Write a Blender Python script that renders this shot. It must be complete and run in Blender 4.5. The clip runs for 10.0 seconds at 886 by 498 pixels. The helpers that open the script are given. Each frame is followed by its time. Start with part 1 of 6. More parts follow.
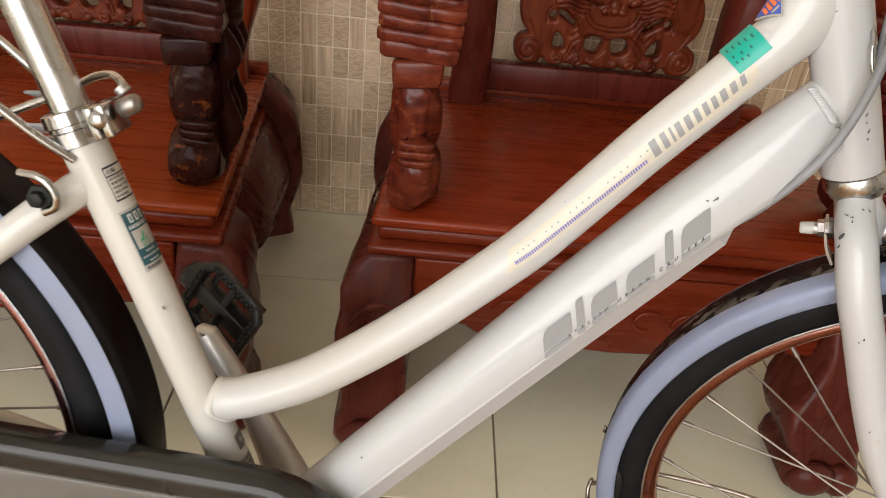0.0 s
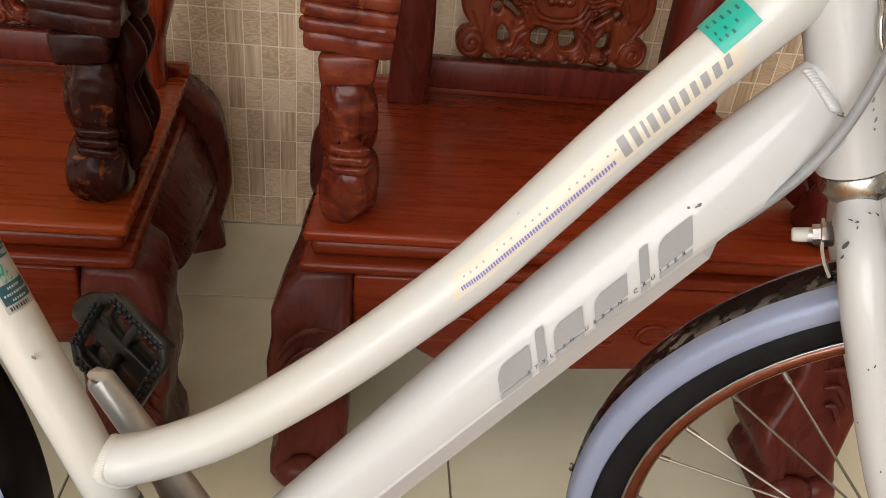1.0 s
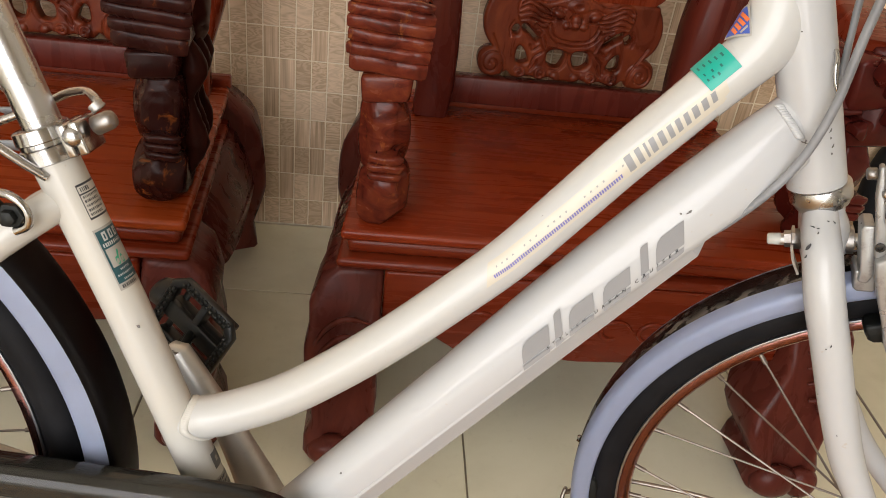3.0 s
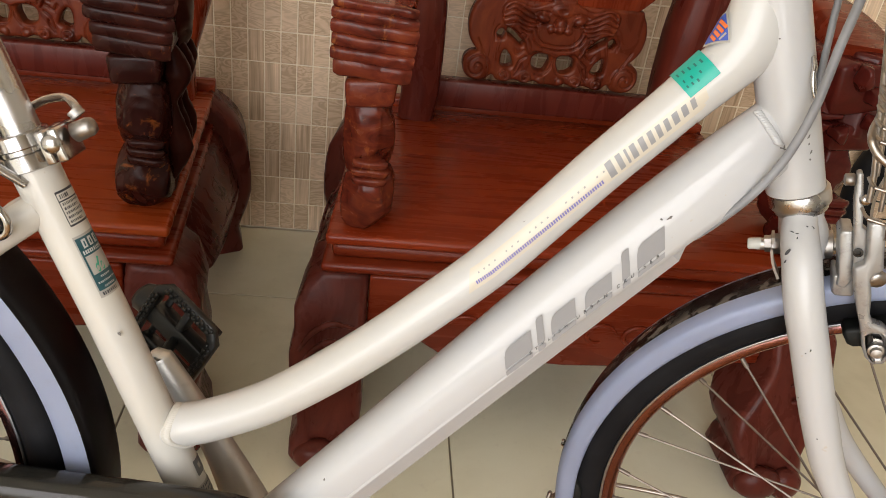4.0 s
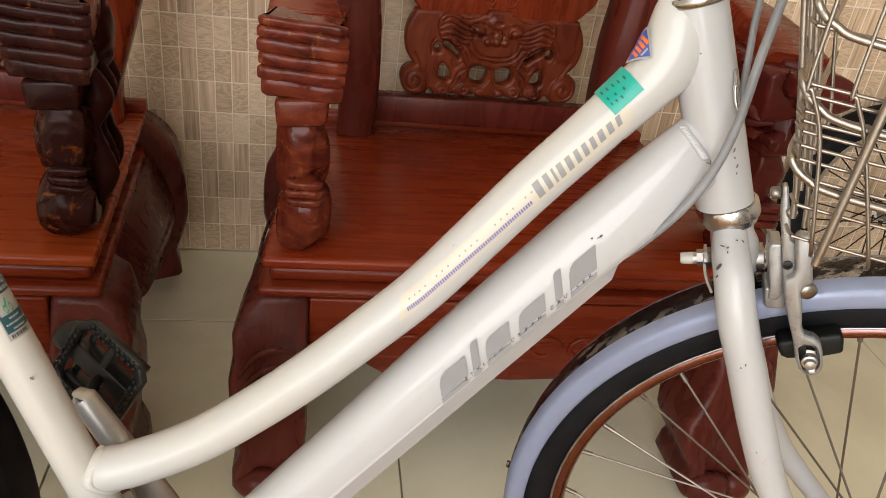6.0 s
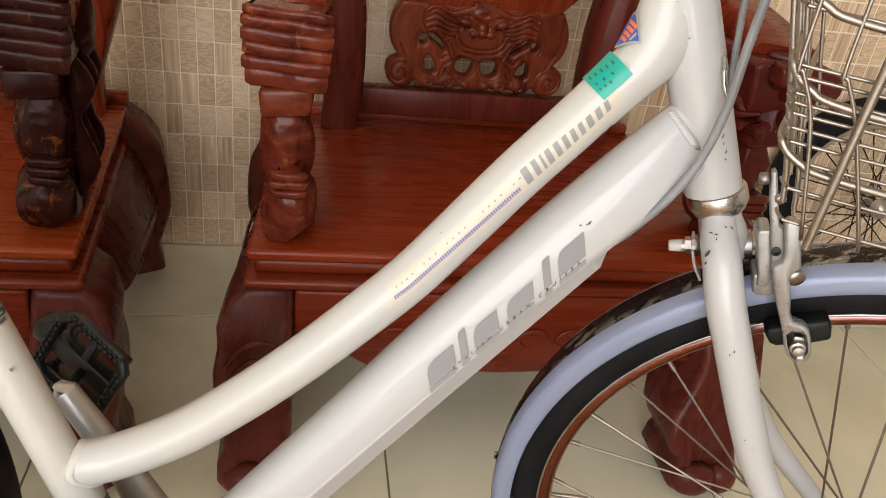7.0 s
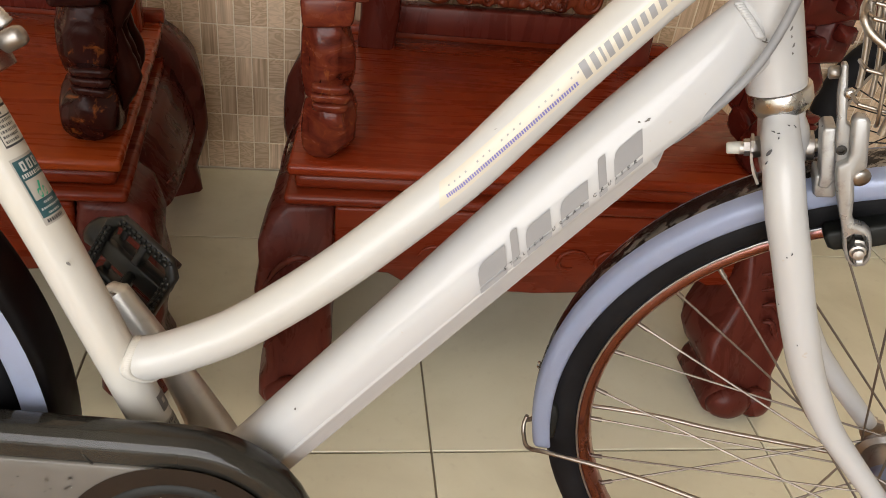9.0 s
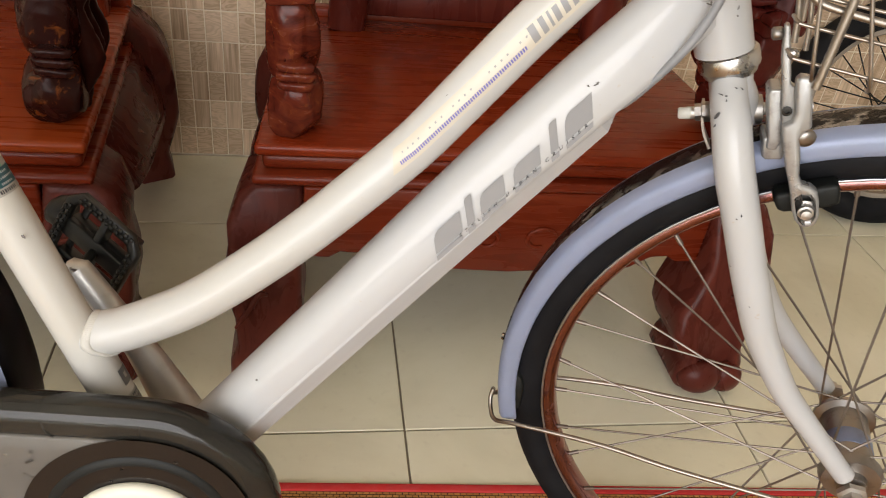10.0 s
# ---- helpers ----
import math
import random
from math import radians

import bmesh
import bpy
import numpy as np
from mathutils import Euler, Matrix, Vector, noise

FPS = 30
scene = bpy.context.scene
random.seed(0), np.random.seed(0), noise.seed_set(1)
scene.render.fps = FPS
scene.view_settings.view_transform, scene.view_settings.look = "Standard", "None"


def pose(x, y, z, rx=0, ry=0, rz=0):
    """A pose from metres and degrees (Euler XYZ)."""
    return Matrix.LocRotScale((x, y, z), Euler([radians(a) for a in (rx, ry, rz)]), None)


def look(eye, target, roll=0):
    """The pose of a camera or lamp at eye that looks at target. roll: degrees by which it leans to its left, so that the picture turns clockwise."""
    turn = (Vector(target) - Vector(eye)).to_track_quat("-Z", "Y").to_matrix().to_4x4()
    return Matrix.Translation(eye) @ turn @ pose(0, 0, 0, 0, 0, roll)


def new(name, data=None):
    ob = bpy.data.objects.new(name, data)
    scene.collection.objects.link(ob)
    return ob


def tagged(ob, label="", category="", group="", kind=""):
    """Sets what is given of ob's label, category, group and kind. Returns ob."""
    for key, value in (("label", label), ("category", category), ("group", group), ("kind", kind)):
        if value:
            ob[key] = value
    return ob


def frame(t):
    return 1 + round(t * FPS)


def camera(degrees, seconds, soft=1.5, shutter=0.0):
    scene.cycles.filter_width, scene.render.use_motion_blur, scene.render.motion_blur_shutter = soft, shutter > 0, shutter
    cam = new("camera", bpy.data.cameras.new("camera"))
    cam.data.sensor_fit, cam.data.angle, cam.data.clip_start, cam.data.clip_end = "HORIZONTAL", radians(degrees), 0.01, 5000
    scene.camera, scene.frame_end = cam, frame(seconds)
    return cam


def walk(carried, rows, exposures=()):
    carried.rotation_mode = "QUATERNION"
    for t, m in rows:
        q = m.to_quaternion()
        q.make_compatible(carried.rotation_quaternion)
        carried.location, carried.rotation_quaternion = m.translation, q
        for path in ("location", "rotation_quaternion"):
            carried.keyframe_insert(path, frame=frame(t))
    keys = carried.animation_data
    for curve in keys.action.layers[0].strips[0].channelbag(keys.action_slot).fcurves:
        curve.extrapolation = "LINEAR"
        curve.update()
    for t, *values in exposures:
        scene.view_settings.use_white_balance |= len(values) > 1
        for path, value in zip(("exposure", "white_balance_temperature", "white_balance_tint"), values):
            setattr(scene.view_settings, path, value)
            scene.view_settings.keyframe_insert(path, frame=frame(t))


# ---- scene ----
# ---- the camera and its walk ----
cam = camera(59.4, 10.0, 0.7, 0.2)
PATH = [
    (0, (-0.147, -0.713, 0.875), (-0.071, 0.966, -0.209), 6.3),
    (0.5, (-0.13, -0.629, 0.831), (0.028, 1.054, -0.238), 6.8),
    (1, (-0.131, -0.623, 0.834), (0.067, 1.057, -0.233), 6.6),
    (1.5, (-0.147, -0.645, 0.844), (0.046, 1.036, -0.222), 6.6),
    (2, (-0.154, -0.69, 0.877), (0.02, 0.995, -0.187), 6.8),
    (3.5, (-0.167, -0.716, 0.88), (0.03, 0.977, -0.166), 8.0),
    (4, (-0.16, -0.714, 0.882), (0.054, 0.978, -0.161), 7.9),
    (4.5, (-0.163, -0.715, 0.881), (0.067, 0.977, -0.16), 7.7),
    (5, (-0.166, -0.717, 0.884), (0.086, 0.976, -0.151), 7.5),
    (5.5, (-0.155, -0.709, 0.885), (0.131, 0.988, -0.135), 7.6),
    (5.7, (-0.145, -0.701, 0.886), (0.157, 0.994, -0.131), 7.6),
    (6.8, (-0.136, -0.691, 0.882), (0.229, 1.005, -0.113), 8.1),
    (7, (-0.14, -0.693, 0.877), (0.225, 0.992, -0.136), 8.2),
    (7.5, (-0.146, -0.699, 0.862), (0.206, 0.969, -0.184), 8.3),
    (8, (-0.153, -0.699, 0.856), (0.176, 0.945, -0.235), 8.1),
    (8.5, (-0.156, -0.702, 0.847), (0.156, 0.921, -0.279), 8.1),
    (9, (-0.157, -0.703, 0.847), (0.148, 0.906, -0.301), 8.0),
    (9.5, (-0.159, -0.697, 0.842), (0.151, 0.9, -0.321), 7.8),
    (10, (-0.135, -0.72, 0.837), (0.205, 0.874, -0.323), 7.9),
]
walk(cam, [(t, look(eye, target, roll)) for t, eye, target, roll in PATH])

# ---- world, daylight and exposure ----
world = bpy.data.worlds.new("sky")
scene.world = world
world.use_nodes = True
sky = world.node_tree.nodes.new("ShaderNodeTexSky")
sky.sky_type, sky.sun_disc = "NISHITA", False
sky.sun_elevation, sky.sun_rotation = radians(50), radians(200)
world.node_tree.links.new(sky.outputs[0], world.node_tree.nodes["Background"].inputs[0])
world.node_tree.nodes["Background"].inputs[1].default_value = 0.12
scene.view_settings.exposure = 0.0


def lamp(name, eye, target, size_x, size_y, watts, colour):
    data = bpy.data.lights.new(name, "AREA")
    data.shape, data.size, data.size_y = "RECTANGLE", size_x, size_y
    data.energy, data.color = watts, colour
    ob = new(name, data)
    ob.matrix_world = look(eye, target)
    return ob


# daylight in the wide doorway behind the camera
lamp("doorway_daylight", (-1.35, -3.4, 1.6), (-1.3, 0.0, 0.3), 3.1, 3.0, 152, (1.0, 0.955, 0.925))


# ---- materials ----
def material(name, colour, rough=0.5, metal=0.0, coat=0.0):
    m = bpy.data.materials.new(name)
    m.use_nodes = True
    b = m.node_tree.nodes["Principled BSDF"]
    b.inputs["Base Color"].default_value = (*colour, 1)
    b.inputs["Roughness"].default_value = rough
    b.inputs["Metallic"].default_value = metal
    b.inputs["Coat Weight"].default_value = coat
    b.inputs["Coat Roughness"].default_value = 0.08
    return m


def node(m, kind, **values):
    n = m.node_tree.nodes.new(kind)
    for key, value in values.items():
        n.inputs[key.replace("_", " ")].default_value = value
    return n


def link(m, a, b):
    m.node_tree.links.new(a, b)


def coords(m, scale=(1, 1, 1), world_space=False):
    """Texture coordinates, in metres, stretched by scale."""
    t = m.node_tree.nodes.new("ShaderNodeTexCoord")
    k = m.node_tree.nodes.new("ShaderNodeMapping")
    k.inputs["Scale"].default_value = scale
    link(m, t.outputs["Object"], k.inputs["Vector"])
    return k.outputs["Vector"]


def ramp(m, fac, stops):
    r = m.node_tree.nodes.new("ShaderNodeValToRGB")
    el = r.color_ramp.elements
    while len(el) < len(stops):
        el.new(0.5)
    for e, (at, c) in zip(el, stops):
        e.position, e.color = at, (*c, 1)
    link(m, fac, r.inputs["Fac"])
    return r.outputs["Color"]


def bumped(m, height, strength, distance=0.002):
    b = m.node_tree.nodes["Principled BSDF"]
    n = node(m, "ShaderNodeBump", Strength=strength, Distance=distance)
    link(m, height, n.inputs["Height"])
    link(m, n.outputs["Normal"], b.inputs["Normal"])


def noise_tex(m, vec, scale, detail=4.0, rough=0.55, distortion=0.0):
    n = node(m, "ShaderNodeTexNoise", Scale=scale, Detail=detail, Roughness=rough, Distortion=distortion)
    link(m, vec, n.inputs["Vector"])
    return n.outputs["Fac"]


def mixed(m, fac, a, b, blend="MIX"):
    n = m.node_tree.nodes.new("ShaderNodeMix")
    n.data_type, n.blend_type = "RGBA", blend
    for sock, v in ((n.inputs[0], fac), (n.inputs[6], a), (n.inputs[7], b)):
        if isinstance(v, (int, float)):
            sock.default_value = v
        elif isinstance(v, tuple):
            sock.default_value = (*v, 1)
        else:
            link(m, v, sock)
    return n.outputs[2]


def ranged(m, fac, a, b, c, d):
    n = node(m, "ShaderNodeMapRange")
    for i, v in enumerate((a, b, c, d)):
        n.inputs[1 + i].default_value = v
    link(m, fac, n.inputs[0])
    return n.outputs[0]


def random_of(m):
    return m.node_tree.nodes.new("ShaderNodeObjectInfo").outputs["Random"]


def island_of(m):
    return m.node_tree.nodes.new("ShaderNodeNewGeometry").outputs["Random Per Island"]


def shader(m):
    return m.node_tree.nodes["Principled BSDF"]


def wood(name, dark, mid, light, stretch, rough=0.25, streak=None):
    """Lacquered hardwood with its grain along the axis that stretch shrinks."""
    m = material(name, mid, rough, 0, 0.0)
    shader(m).inputs["Specular IOR Level"].default_value = 0.24
    v = coords(m, stretch)
    grain = noise_tex(m, v, 1.0, 8, 0.62, 1.2)
    cloud = noise_tex(m, coords(m), 5.0, 3)
    c = ramp(m, grain, [(0.3, dark), (0.5, mid), (0.72, light)])
    c = mixed(m, ranged(m, cloud, 0.35, 0.7, 0, 0.55), c, dark)
    if streak:
        vein = noise_tex(m, coords(m, (30, 30, 14)), 1.0, 4, 0.6, 2.5)
        c = mixed(m, ranged(m, vein, 0.6, 0.7, 0, 0.75), c, streak)
    link(m, c, shader(m).inputs["Base Color"])
    link(m, ranged(m, grain, 0.2, 0.8, rough - 0.06, rough + 0.12), shader(m).inputs["Roughness"])
    bumped(m, grain, 0.12, 0.001)
    return m


WOOD_X = wood("red_wood_along", (0.16, 0.019, 0.005), (0.225, 0.028, 0.007), (0.275, 0.044, 0.0095), (4, 42, 42))
WOOD_TRIM = wood("red_wood_trim", (0.115, 0.015, 0.005), (0.165, 0.021, 0.0065), (0.2, 0.032, 0.009), (4, 42, 42))
WOOD_ORANGE = wood("orange_wood_along", (0.195, 0.027, 0.0053), (0.27, 0.041, 0.008), (0.32, 0.058, 0.0105), (4, 42, 42))
WOOD_Z = wood("red_wood_up", (0.1, 0.013, 0.005), (0.2, 0.028, 0.008), (0.3, 0.05, 0.014), (50, 50, 5))
WOOD_DARK = wood("dark_carved_wood", (0.062, 0.0135, 0.0095), (0.102, 0.0215, 0.0145), (0.138, 0.031, 0.019), (26, 26, 9), 0.25)
shader(WOOD_DARK).inputs["Specular IOR Level"].default_value = 0.15
# shaded copy of the wood: shade behind the left arm supports is in its colour
WOOD_SHADED = wood("dull_shaded_wood", (0.016, 0.0042, 0.003), (0.028, 0.0068, 0.0045), (0.048, 0.012, 0.007), (20, 20, 12), 0.3)
shader(WOOD_SHADED).inputs["Specular IOR Level"].default_value = 0.05
# left chair's arm wood, its shade painted into the dark tone; orange streaks
WOOD_ARM_SHADED = wood("shade_dark_carved_wood", (0.017, 0.0042, 0.0035), (0.029, 0.0066, 0.005), (0.055, 0.0125, 0.0085), (16, 16, 9), 0.24, (0.22, 0.06, 0.012))
shader(WOOD_ARM_SHADED).inputs["Specular IOR Level"].default_value = 0.16
WOOD_ARM = wood("streaked_carved_wood", (0.045, 0.008, 0.005), (0.135, 0.022, 0.011), (0.21, 0.046, 0.016), (24, 24, 50), 0.2, (0.26, 0.075, 0.018))
WOOD_MAROON = wood("maroon_wood", (0.075, 0.012, 0.008), (0.11, 0.017, 0.01), (0.14, 0.025, 0.013), (30, 30, 5), 0.26)
WOOD_MASK = wood("oxblood_carved_wood", (0.05, 0.008, 0.006), (0.085, 0.012, 0.009), (0.12, 0.018, 0.011), (18, 18, 18), 0.2)
WOOD_CARVED = wood("carved_red_wood", (0.05, 0.008, 0.0035), (0.15, 0.026, 0.009), (0.25, 0.056, 0.017), (22, 22, 9), 0.26)


def pearl(name, warm, cool):
    m = material(name, (0.80, 0.76, 0.68), 0.45, 0, 0.55)
    shader(m).inputs["Coat Roughness"].default_value = 0.05
    v = coords(m)
    cloud = noise_tex(m, v, 7, 4)
    speck = noise_tex(m, v, 130, 2)
    c = ramp(m, cloud, [(0.3, warm), (0.7, cool)])
    c = mixed(m, ranged(m, speck, 0.74, 0.78, 0, 0.5), c, (0.45, 0.38, 0.3))
    link(m, c, shader(m).inputs["Base Color"])
    bumped(m, noise_tex(m, v, 60, 3), 0.03, 0.001)
    return m


def metal(name, colour, rough, stain=(0.2, 0.15, 0.11), amount=0.35):
    m = material(name, colour, rough, 1.0)
    v = coords(m)
    n = noise_tex(m, v, 70, 5, 0.65)
    c = mixed(m, ranged(m, n, 0.55, 0.8, 0, amount), colour, stain)
    link(m, c, shader(m).inputs["Base Color"])
    link(m, ranged(m, noise_tex(m, v, 30, 4), 0.3, 0.7, rough - 0.07, rough + 0.12), shader(m).inputs["Roughness"])
    bumped(m, n, 0.08, 0.0006)
    return m


PEARL = pearl("pearl_white_paint", (0.484, 0.482, 0.468), (0.482, 0.49, 0.502))
PEARL_AGED = pearl("yellowed_pearl_paint", (0.55, 0.524, 0.458), (0.545, 0.535, 0.5))
PEARL_MID = pearl("creamy_pearl_paint", (0.518, 0.51, 0.475), (0.514, 0.518, 0.512))
CHROME = metal("worn_chrome", (0.47, 0.46, 0.45), 0.17, (0.25, 0.2, 0.16), 0.45)
ALLOY = metal("cast_alloy", (0.5, 0.48, 0.45), 0.46, (0.22, 0.18, 0.14), 0.5)
RIM = metal("polished_rim", (0.42, 0.435, 0.46), 0.36, (0.3, 0.24, 0.2), 0.3)
BRUSHED = metal("brushed_steel", (0.53, 0.52, 0.505), 0.27, (0.4, 0.36, 0.3), 0.2)
FENDER = metal("silver_lavender_paint", (0.5, 0.57, 0.76), 0.4, (0.45, 0.45, 0.55), 0.25)
shader(FENDER).inputs["Metallic"].default_value = 0.2
shader(FENDER).inputs["Coat Weight"].default_value = 0.5
FENDER_TOP = metal("worn_dark_fender_crown", (0.05, 0.044, 0.042), 0.2, (0.45, 0.41, 0.37), 0.3)
worn = ranged(FENDER_TOP, noise_tex(FENDER_TOP, coords(FENDER_TOP, (1, 1.6, 1)), 46, 5, 0.7), 0.5, 0.55, 0, 0.9)
torn = ranged(FENDER_TOP, noise_tex(FENDER_TOP, coords(FENDER_TOP), 9, 3), 0.4, 0.52, 0, 1)
both = node(FENDER_TOP, "ShaderNodeMath")
both.operation = "MULTIPLY"
link(FENDER_TOP, worn, both.inputs[0])
link(FENDER_TOP, torn, both.inputs[1])
link(FENDER_TOP, mixed(FENDER_TOP, both.outputs[0], (0.035, 0.031, 0.03), (0.55, 0.52, 0.47)), shader(FENDER_TOP).inputs["Base Color"])
shader(FENDER_TOP).inputs["Metallic"].default_value = 0.5
WIRE = metal("dull_basket_wire", (0.35, 0.315, 0.275), 0.38, (0.26, 0.19, 0.14), 0.6)
CAST = metal("rough_cast_alloy", (0.36, 0.36, 0.355), 0.32, (0.15, 0.14, 0.125), 0.85)
shader(CAST).inputs["Metallic"].default_value = 0.6
# polished rim; the red it reflects is put into its base colour
WELL = metal("red_reflection_rim_well", (0.33, 0.165, 0.16), 0.2, (0.22, 0.08, 0.06), 0.4)
SATIN = metal("satin_alloy", (0.58, 0.57, 0.54), 0.34, (0.32, 0.29, 0.25), 0.4)
shader(SATIN).inputs["Metallic"].default_value = 0.6
HUB_MAT = metal("dull_hub_alloy", (0.34, 0.32, 0.3), 0.35, (0.12, 0.09, 0.07), 0.7)
HUB_BLUE = metal("blue_hub_band", (0.28, 0.35, 0.55), 0.4)
FENDER_DARK = metal("charcoal_fender_crown", (0.05, 0.047, 0.05), 0.35, (0.07, 0.066, 0.066), 0.3)
SPOKE = metal("dull_spoke_steel", (0.27, 0.24, 0.21), 0.5)


def rubber_mat(name, colour, rough):
    m = material(name, colour, rough)
    v = coords(m)
    c = mixed(m, ranged(m, noise_tex(m, v, 25, 5), 0.45, 0.75, 0, 0.6), colour, tuple(x * 1.7 + 0.003 for x in colour))
    link(m, c, shader(m).inputs["Base Color"])
    bumped(m, noise_tex(m, v, 220, 3), 0.15, 0.0006)
    return m


RUBBER = rubber_mat("black_rubber", (0.008, 0.008, 0.009), 0.62)
shader(RUBBER).inputs["Specular IOR Level"].default_value = 0.12
BLACK = rubber_mat("black_plastic", (0.008, 0.009, 0.008), 0.5)
shader(BLACK).inputs["Specular IOR Level"].default_value = 0.25
PLASTIC = rubber_mat("worn_black_plastic", (0.008, 0.0085, 0.0072), 0.4)
CABLE = rubber_mat("grey_cable_sheath", (0.2, 0.205, 0.215), 0.4)


def smoke(name, dark, light, clear):
    m = material(name, dark, 0.07)
    shader(m).inputs["Specular IOR Level"].default_value = 0.35
    shader(m).inputs["Alpha"].default_value = clear
    v = coords(m)
    link(m, mixed(m, ranged(m, noise_tex(m, v, 7, 3), 0.35, 0.7, 0, 1), dark, light), shader(m).inputs["Base Color"])
    return m


SMOKE = smoke("smoked_plastic", (0.016, 0.015, 0.0125), (0.034, 0.032, 0.027), 0.92)
# paler copy of the smoked plastic: light showing through is put into its colour
SMOKE_PANEL = smoke("pale_lit_smoked_plastic", (0.12, 0.112, 0.1), (0.2, 0.185, 0.165), 0.75)
DISC = smoke("dark_disc_plastic", (0.014, 0.0115, 0.0098), (0.022, 0.018, 0.0155), 1.0)
NUT = material("pale_nylon_cap", (0.5, 0.5, 0.45), 0.5)
CREAM = material("cream_plastic", (0.74, 0.72, 0.6), 0.4, 0, 0.2)


def floor_tile():
    m = material("cream_polished_tile", (0.55, 0.52, 0.42), 0.16, 0, 0.0)
    v = coords(m)
    a = noise_tex(m, v, 3.2, 6, 0.6, 0.6)
    fine = noise_tex(m, v, 60, 4)
    c = ramp(m, a, [(0.28, (0.67, 0.63, 0.45)), (0.5, (0.79, 0.755, 0.565)), (0.75, (0.87, 0.84, 0.67))])
    c = mixed(m, ranged(m, fine, 0.6, 0.8, 0, 0.25), c, (0.52, 0.46, 0.34))
    c = mixed(m, ranged(m, random_of(m), 0, 1, 0, 0.25), c, (0.62, 0.59, 0.49))
    link(m, c, shader(m).inputs["Base Color"])
    link(m, ranged(m, a, 0.3, 0.7, 0.12, 0.26), shader(m).inputs["Roughness"])
    return m


def cell(name, source):
    """Wood-print ceramic chip: each one has its own tone and grain direction."""
    m = material(name, (0.34, 0.27, 0.19), 0.27)
    r = source(m)
    t = m.node_tree.nodes.new("ShaderNodeTexCoord").outputs["Object"] if source is random_of else m.node_tree.nodes.new("ShaderNodeNewGeometry").outputs["Position"]
    shift = node(m, "ShaderNodeVectorMath")
    shift.operation = "ADD"
    link(m, t, shift.inputs[0])
    big = node(m, "ShaderNodeVectorMath")
    big.operation = "SCALE"
    link(m, r, big.inputs[0])
    big.inputs["Scale"].default_value = 37.0
    link(m, big.outputs[0], shift.inputs[1])
    k = node(m, "ShaderNodeMapping", Scale=(150, 1, 5))
    link(m, shift.outputs[0], k.inputs["Vector"])
    stripes = noise_tex(m, k.outputs["Vector"], 1.0, 3, 0.6, 0.3)
    k = node(m, "ShaderNodeMapping", Scale=(11, 1, 34))
    link(m, shift.outputs[0], k.inputs["Vector"])
    field = noise_tex(m, k.outputs["Vector"], 1.0, 3.0, 0.5, 1.0)
    wide_field = ranged(m, field, 0, 1, 0, 62)
    bands = node(m, "ShaderNodeMath")
    bands.operation = "SINE"
    link(m, wide_field, bands.inputs[0])
    swirl = ranged(m, bands.outputs[0], -1, 1, 0, 1)
    stripe_tone = ramp(m, stripes, [(0.3, (0.389, 0.265, 0.162)), (0.5, (0.702, 0.513, 0.346)), (0.68, (0.920, 0.724, 0.524))])
    swirl_tone = ramp(m, swirl, [(0.0, (0.572, 0.413, 0.270)), (0.35, (0.691, 0.510, 0.341)), (0.7, (0.745, 0.556, 0.378)), (1.0, (0.810, 0.616, 0.432))])
    pick = ranged(m, r, 0.3, 0.31, 0, 1)
    g = mixed(m, pick, stripes, swirl)
    c = mixed(m, pick, stripe_tone, swirl_tone)
    frac = node(m, "ShaderNodeMath")
    frac.operation = "MULTIPLY"
    link(m, r, frac.inputs[0])
    frac.inputs[1].default_value = 7.31
    fr = node(m, "ShaderNodeMath")
    fr.operation = "FRACT"
    link(m, frac.outputs[0], fr.inputs[0])
    mottle = noise_tex(m, t, 55, 4, 0.6)
    c = mixed(m, ranged(m, mottle, 0.35, 0.7, 0.0, 0.3), c, (0.540, 0.383, 0.248))
    c = mixed(m, ranged(m, fr.outputs[0], 0, 0.6, 0.38, 0), c, (0.454, 0.322, 0.211))
    c = mixed(m, ranged(m, fr.outputs[0], 0.5, 1, 0, 0.5), c, (0.920, 0.729, 0.535))
    link(m, c, shader(m).inputs["Base Color"])
    bumped(m, g, 0.08, 0.0006)
    return m


TILE = floor_tile()
CELL = cell("wood_print_chip", random_of)
CELLS = cell("wood_print_chips", island_of)
GROUT = material("pale_grout", (0.88, 0.77, 0.6), 0.8)
DARK_GROUT = material("dirty_floor_grout", (0.24, 0.2, 0.14), 0.9)
PLASTER = material("white_wall_paint", (0.78, 0.76, 0.72), 0.7)
link(PLASTER, mixed(PLASTER, noise_tex(PLASTER, coords(PLASTER), 6, 5), (0.74, 0.72, 0.68), (0.8, 0.79, 0.75)), shader(PLASTER).inputs["Base Color"])


# ---- shapes ----
def part(name, bm, mat, parent, label="", m=None, smooth=True):
    """Links a bmesh as one mesh object under a thing or a part."""
    if m is not None:
        bm.transform(m)
    bmesh.ops.recalc_face_normals(bm, faces=bm.faces)
    for e in bm.edges:
        if len(e.link_faces) == 2 and e.calc_face_angle(0) > 1.0:
            e.smooth = False
    me = bpy.data.meshes.new(name)
    bm.to_mesh(me)
    bm.free()
    for p in me.polygons:
        p.use_smooth = smooth
    if mat is not None:
        me.materials.append(mat)
    ob = new(name, me)
    ob.parent = parent
    if label:
        ob["label"] = label
    return ob


def mesh_bm():
    return bmesh.new()


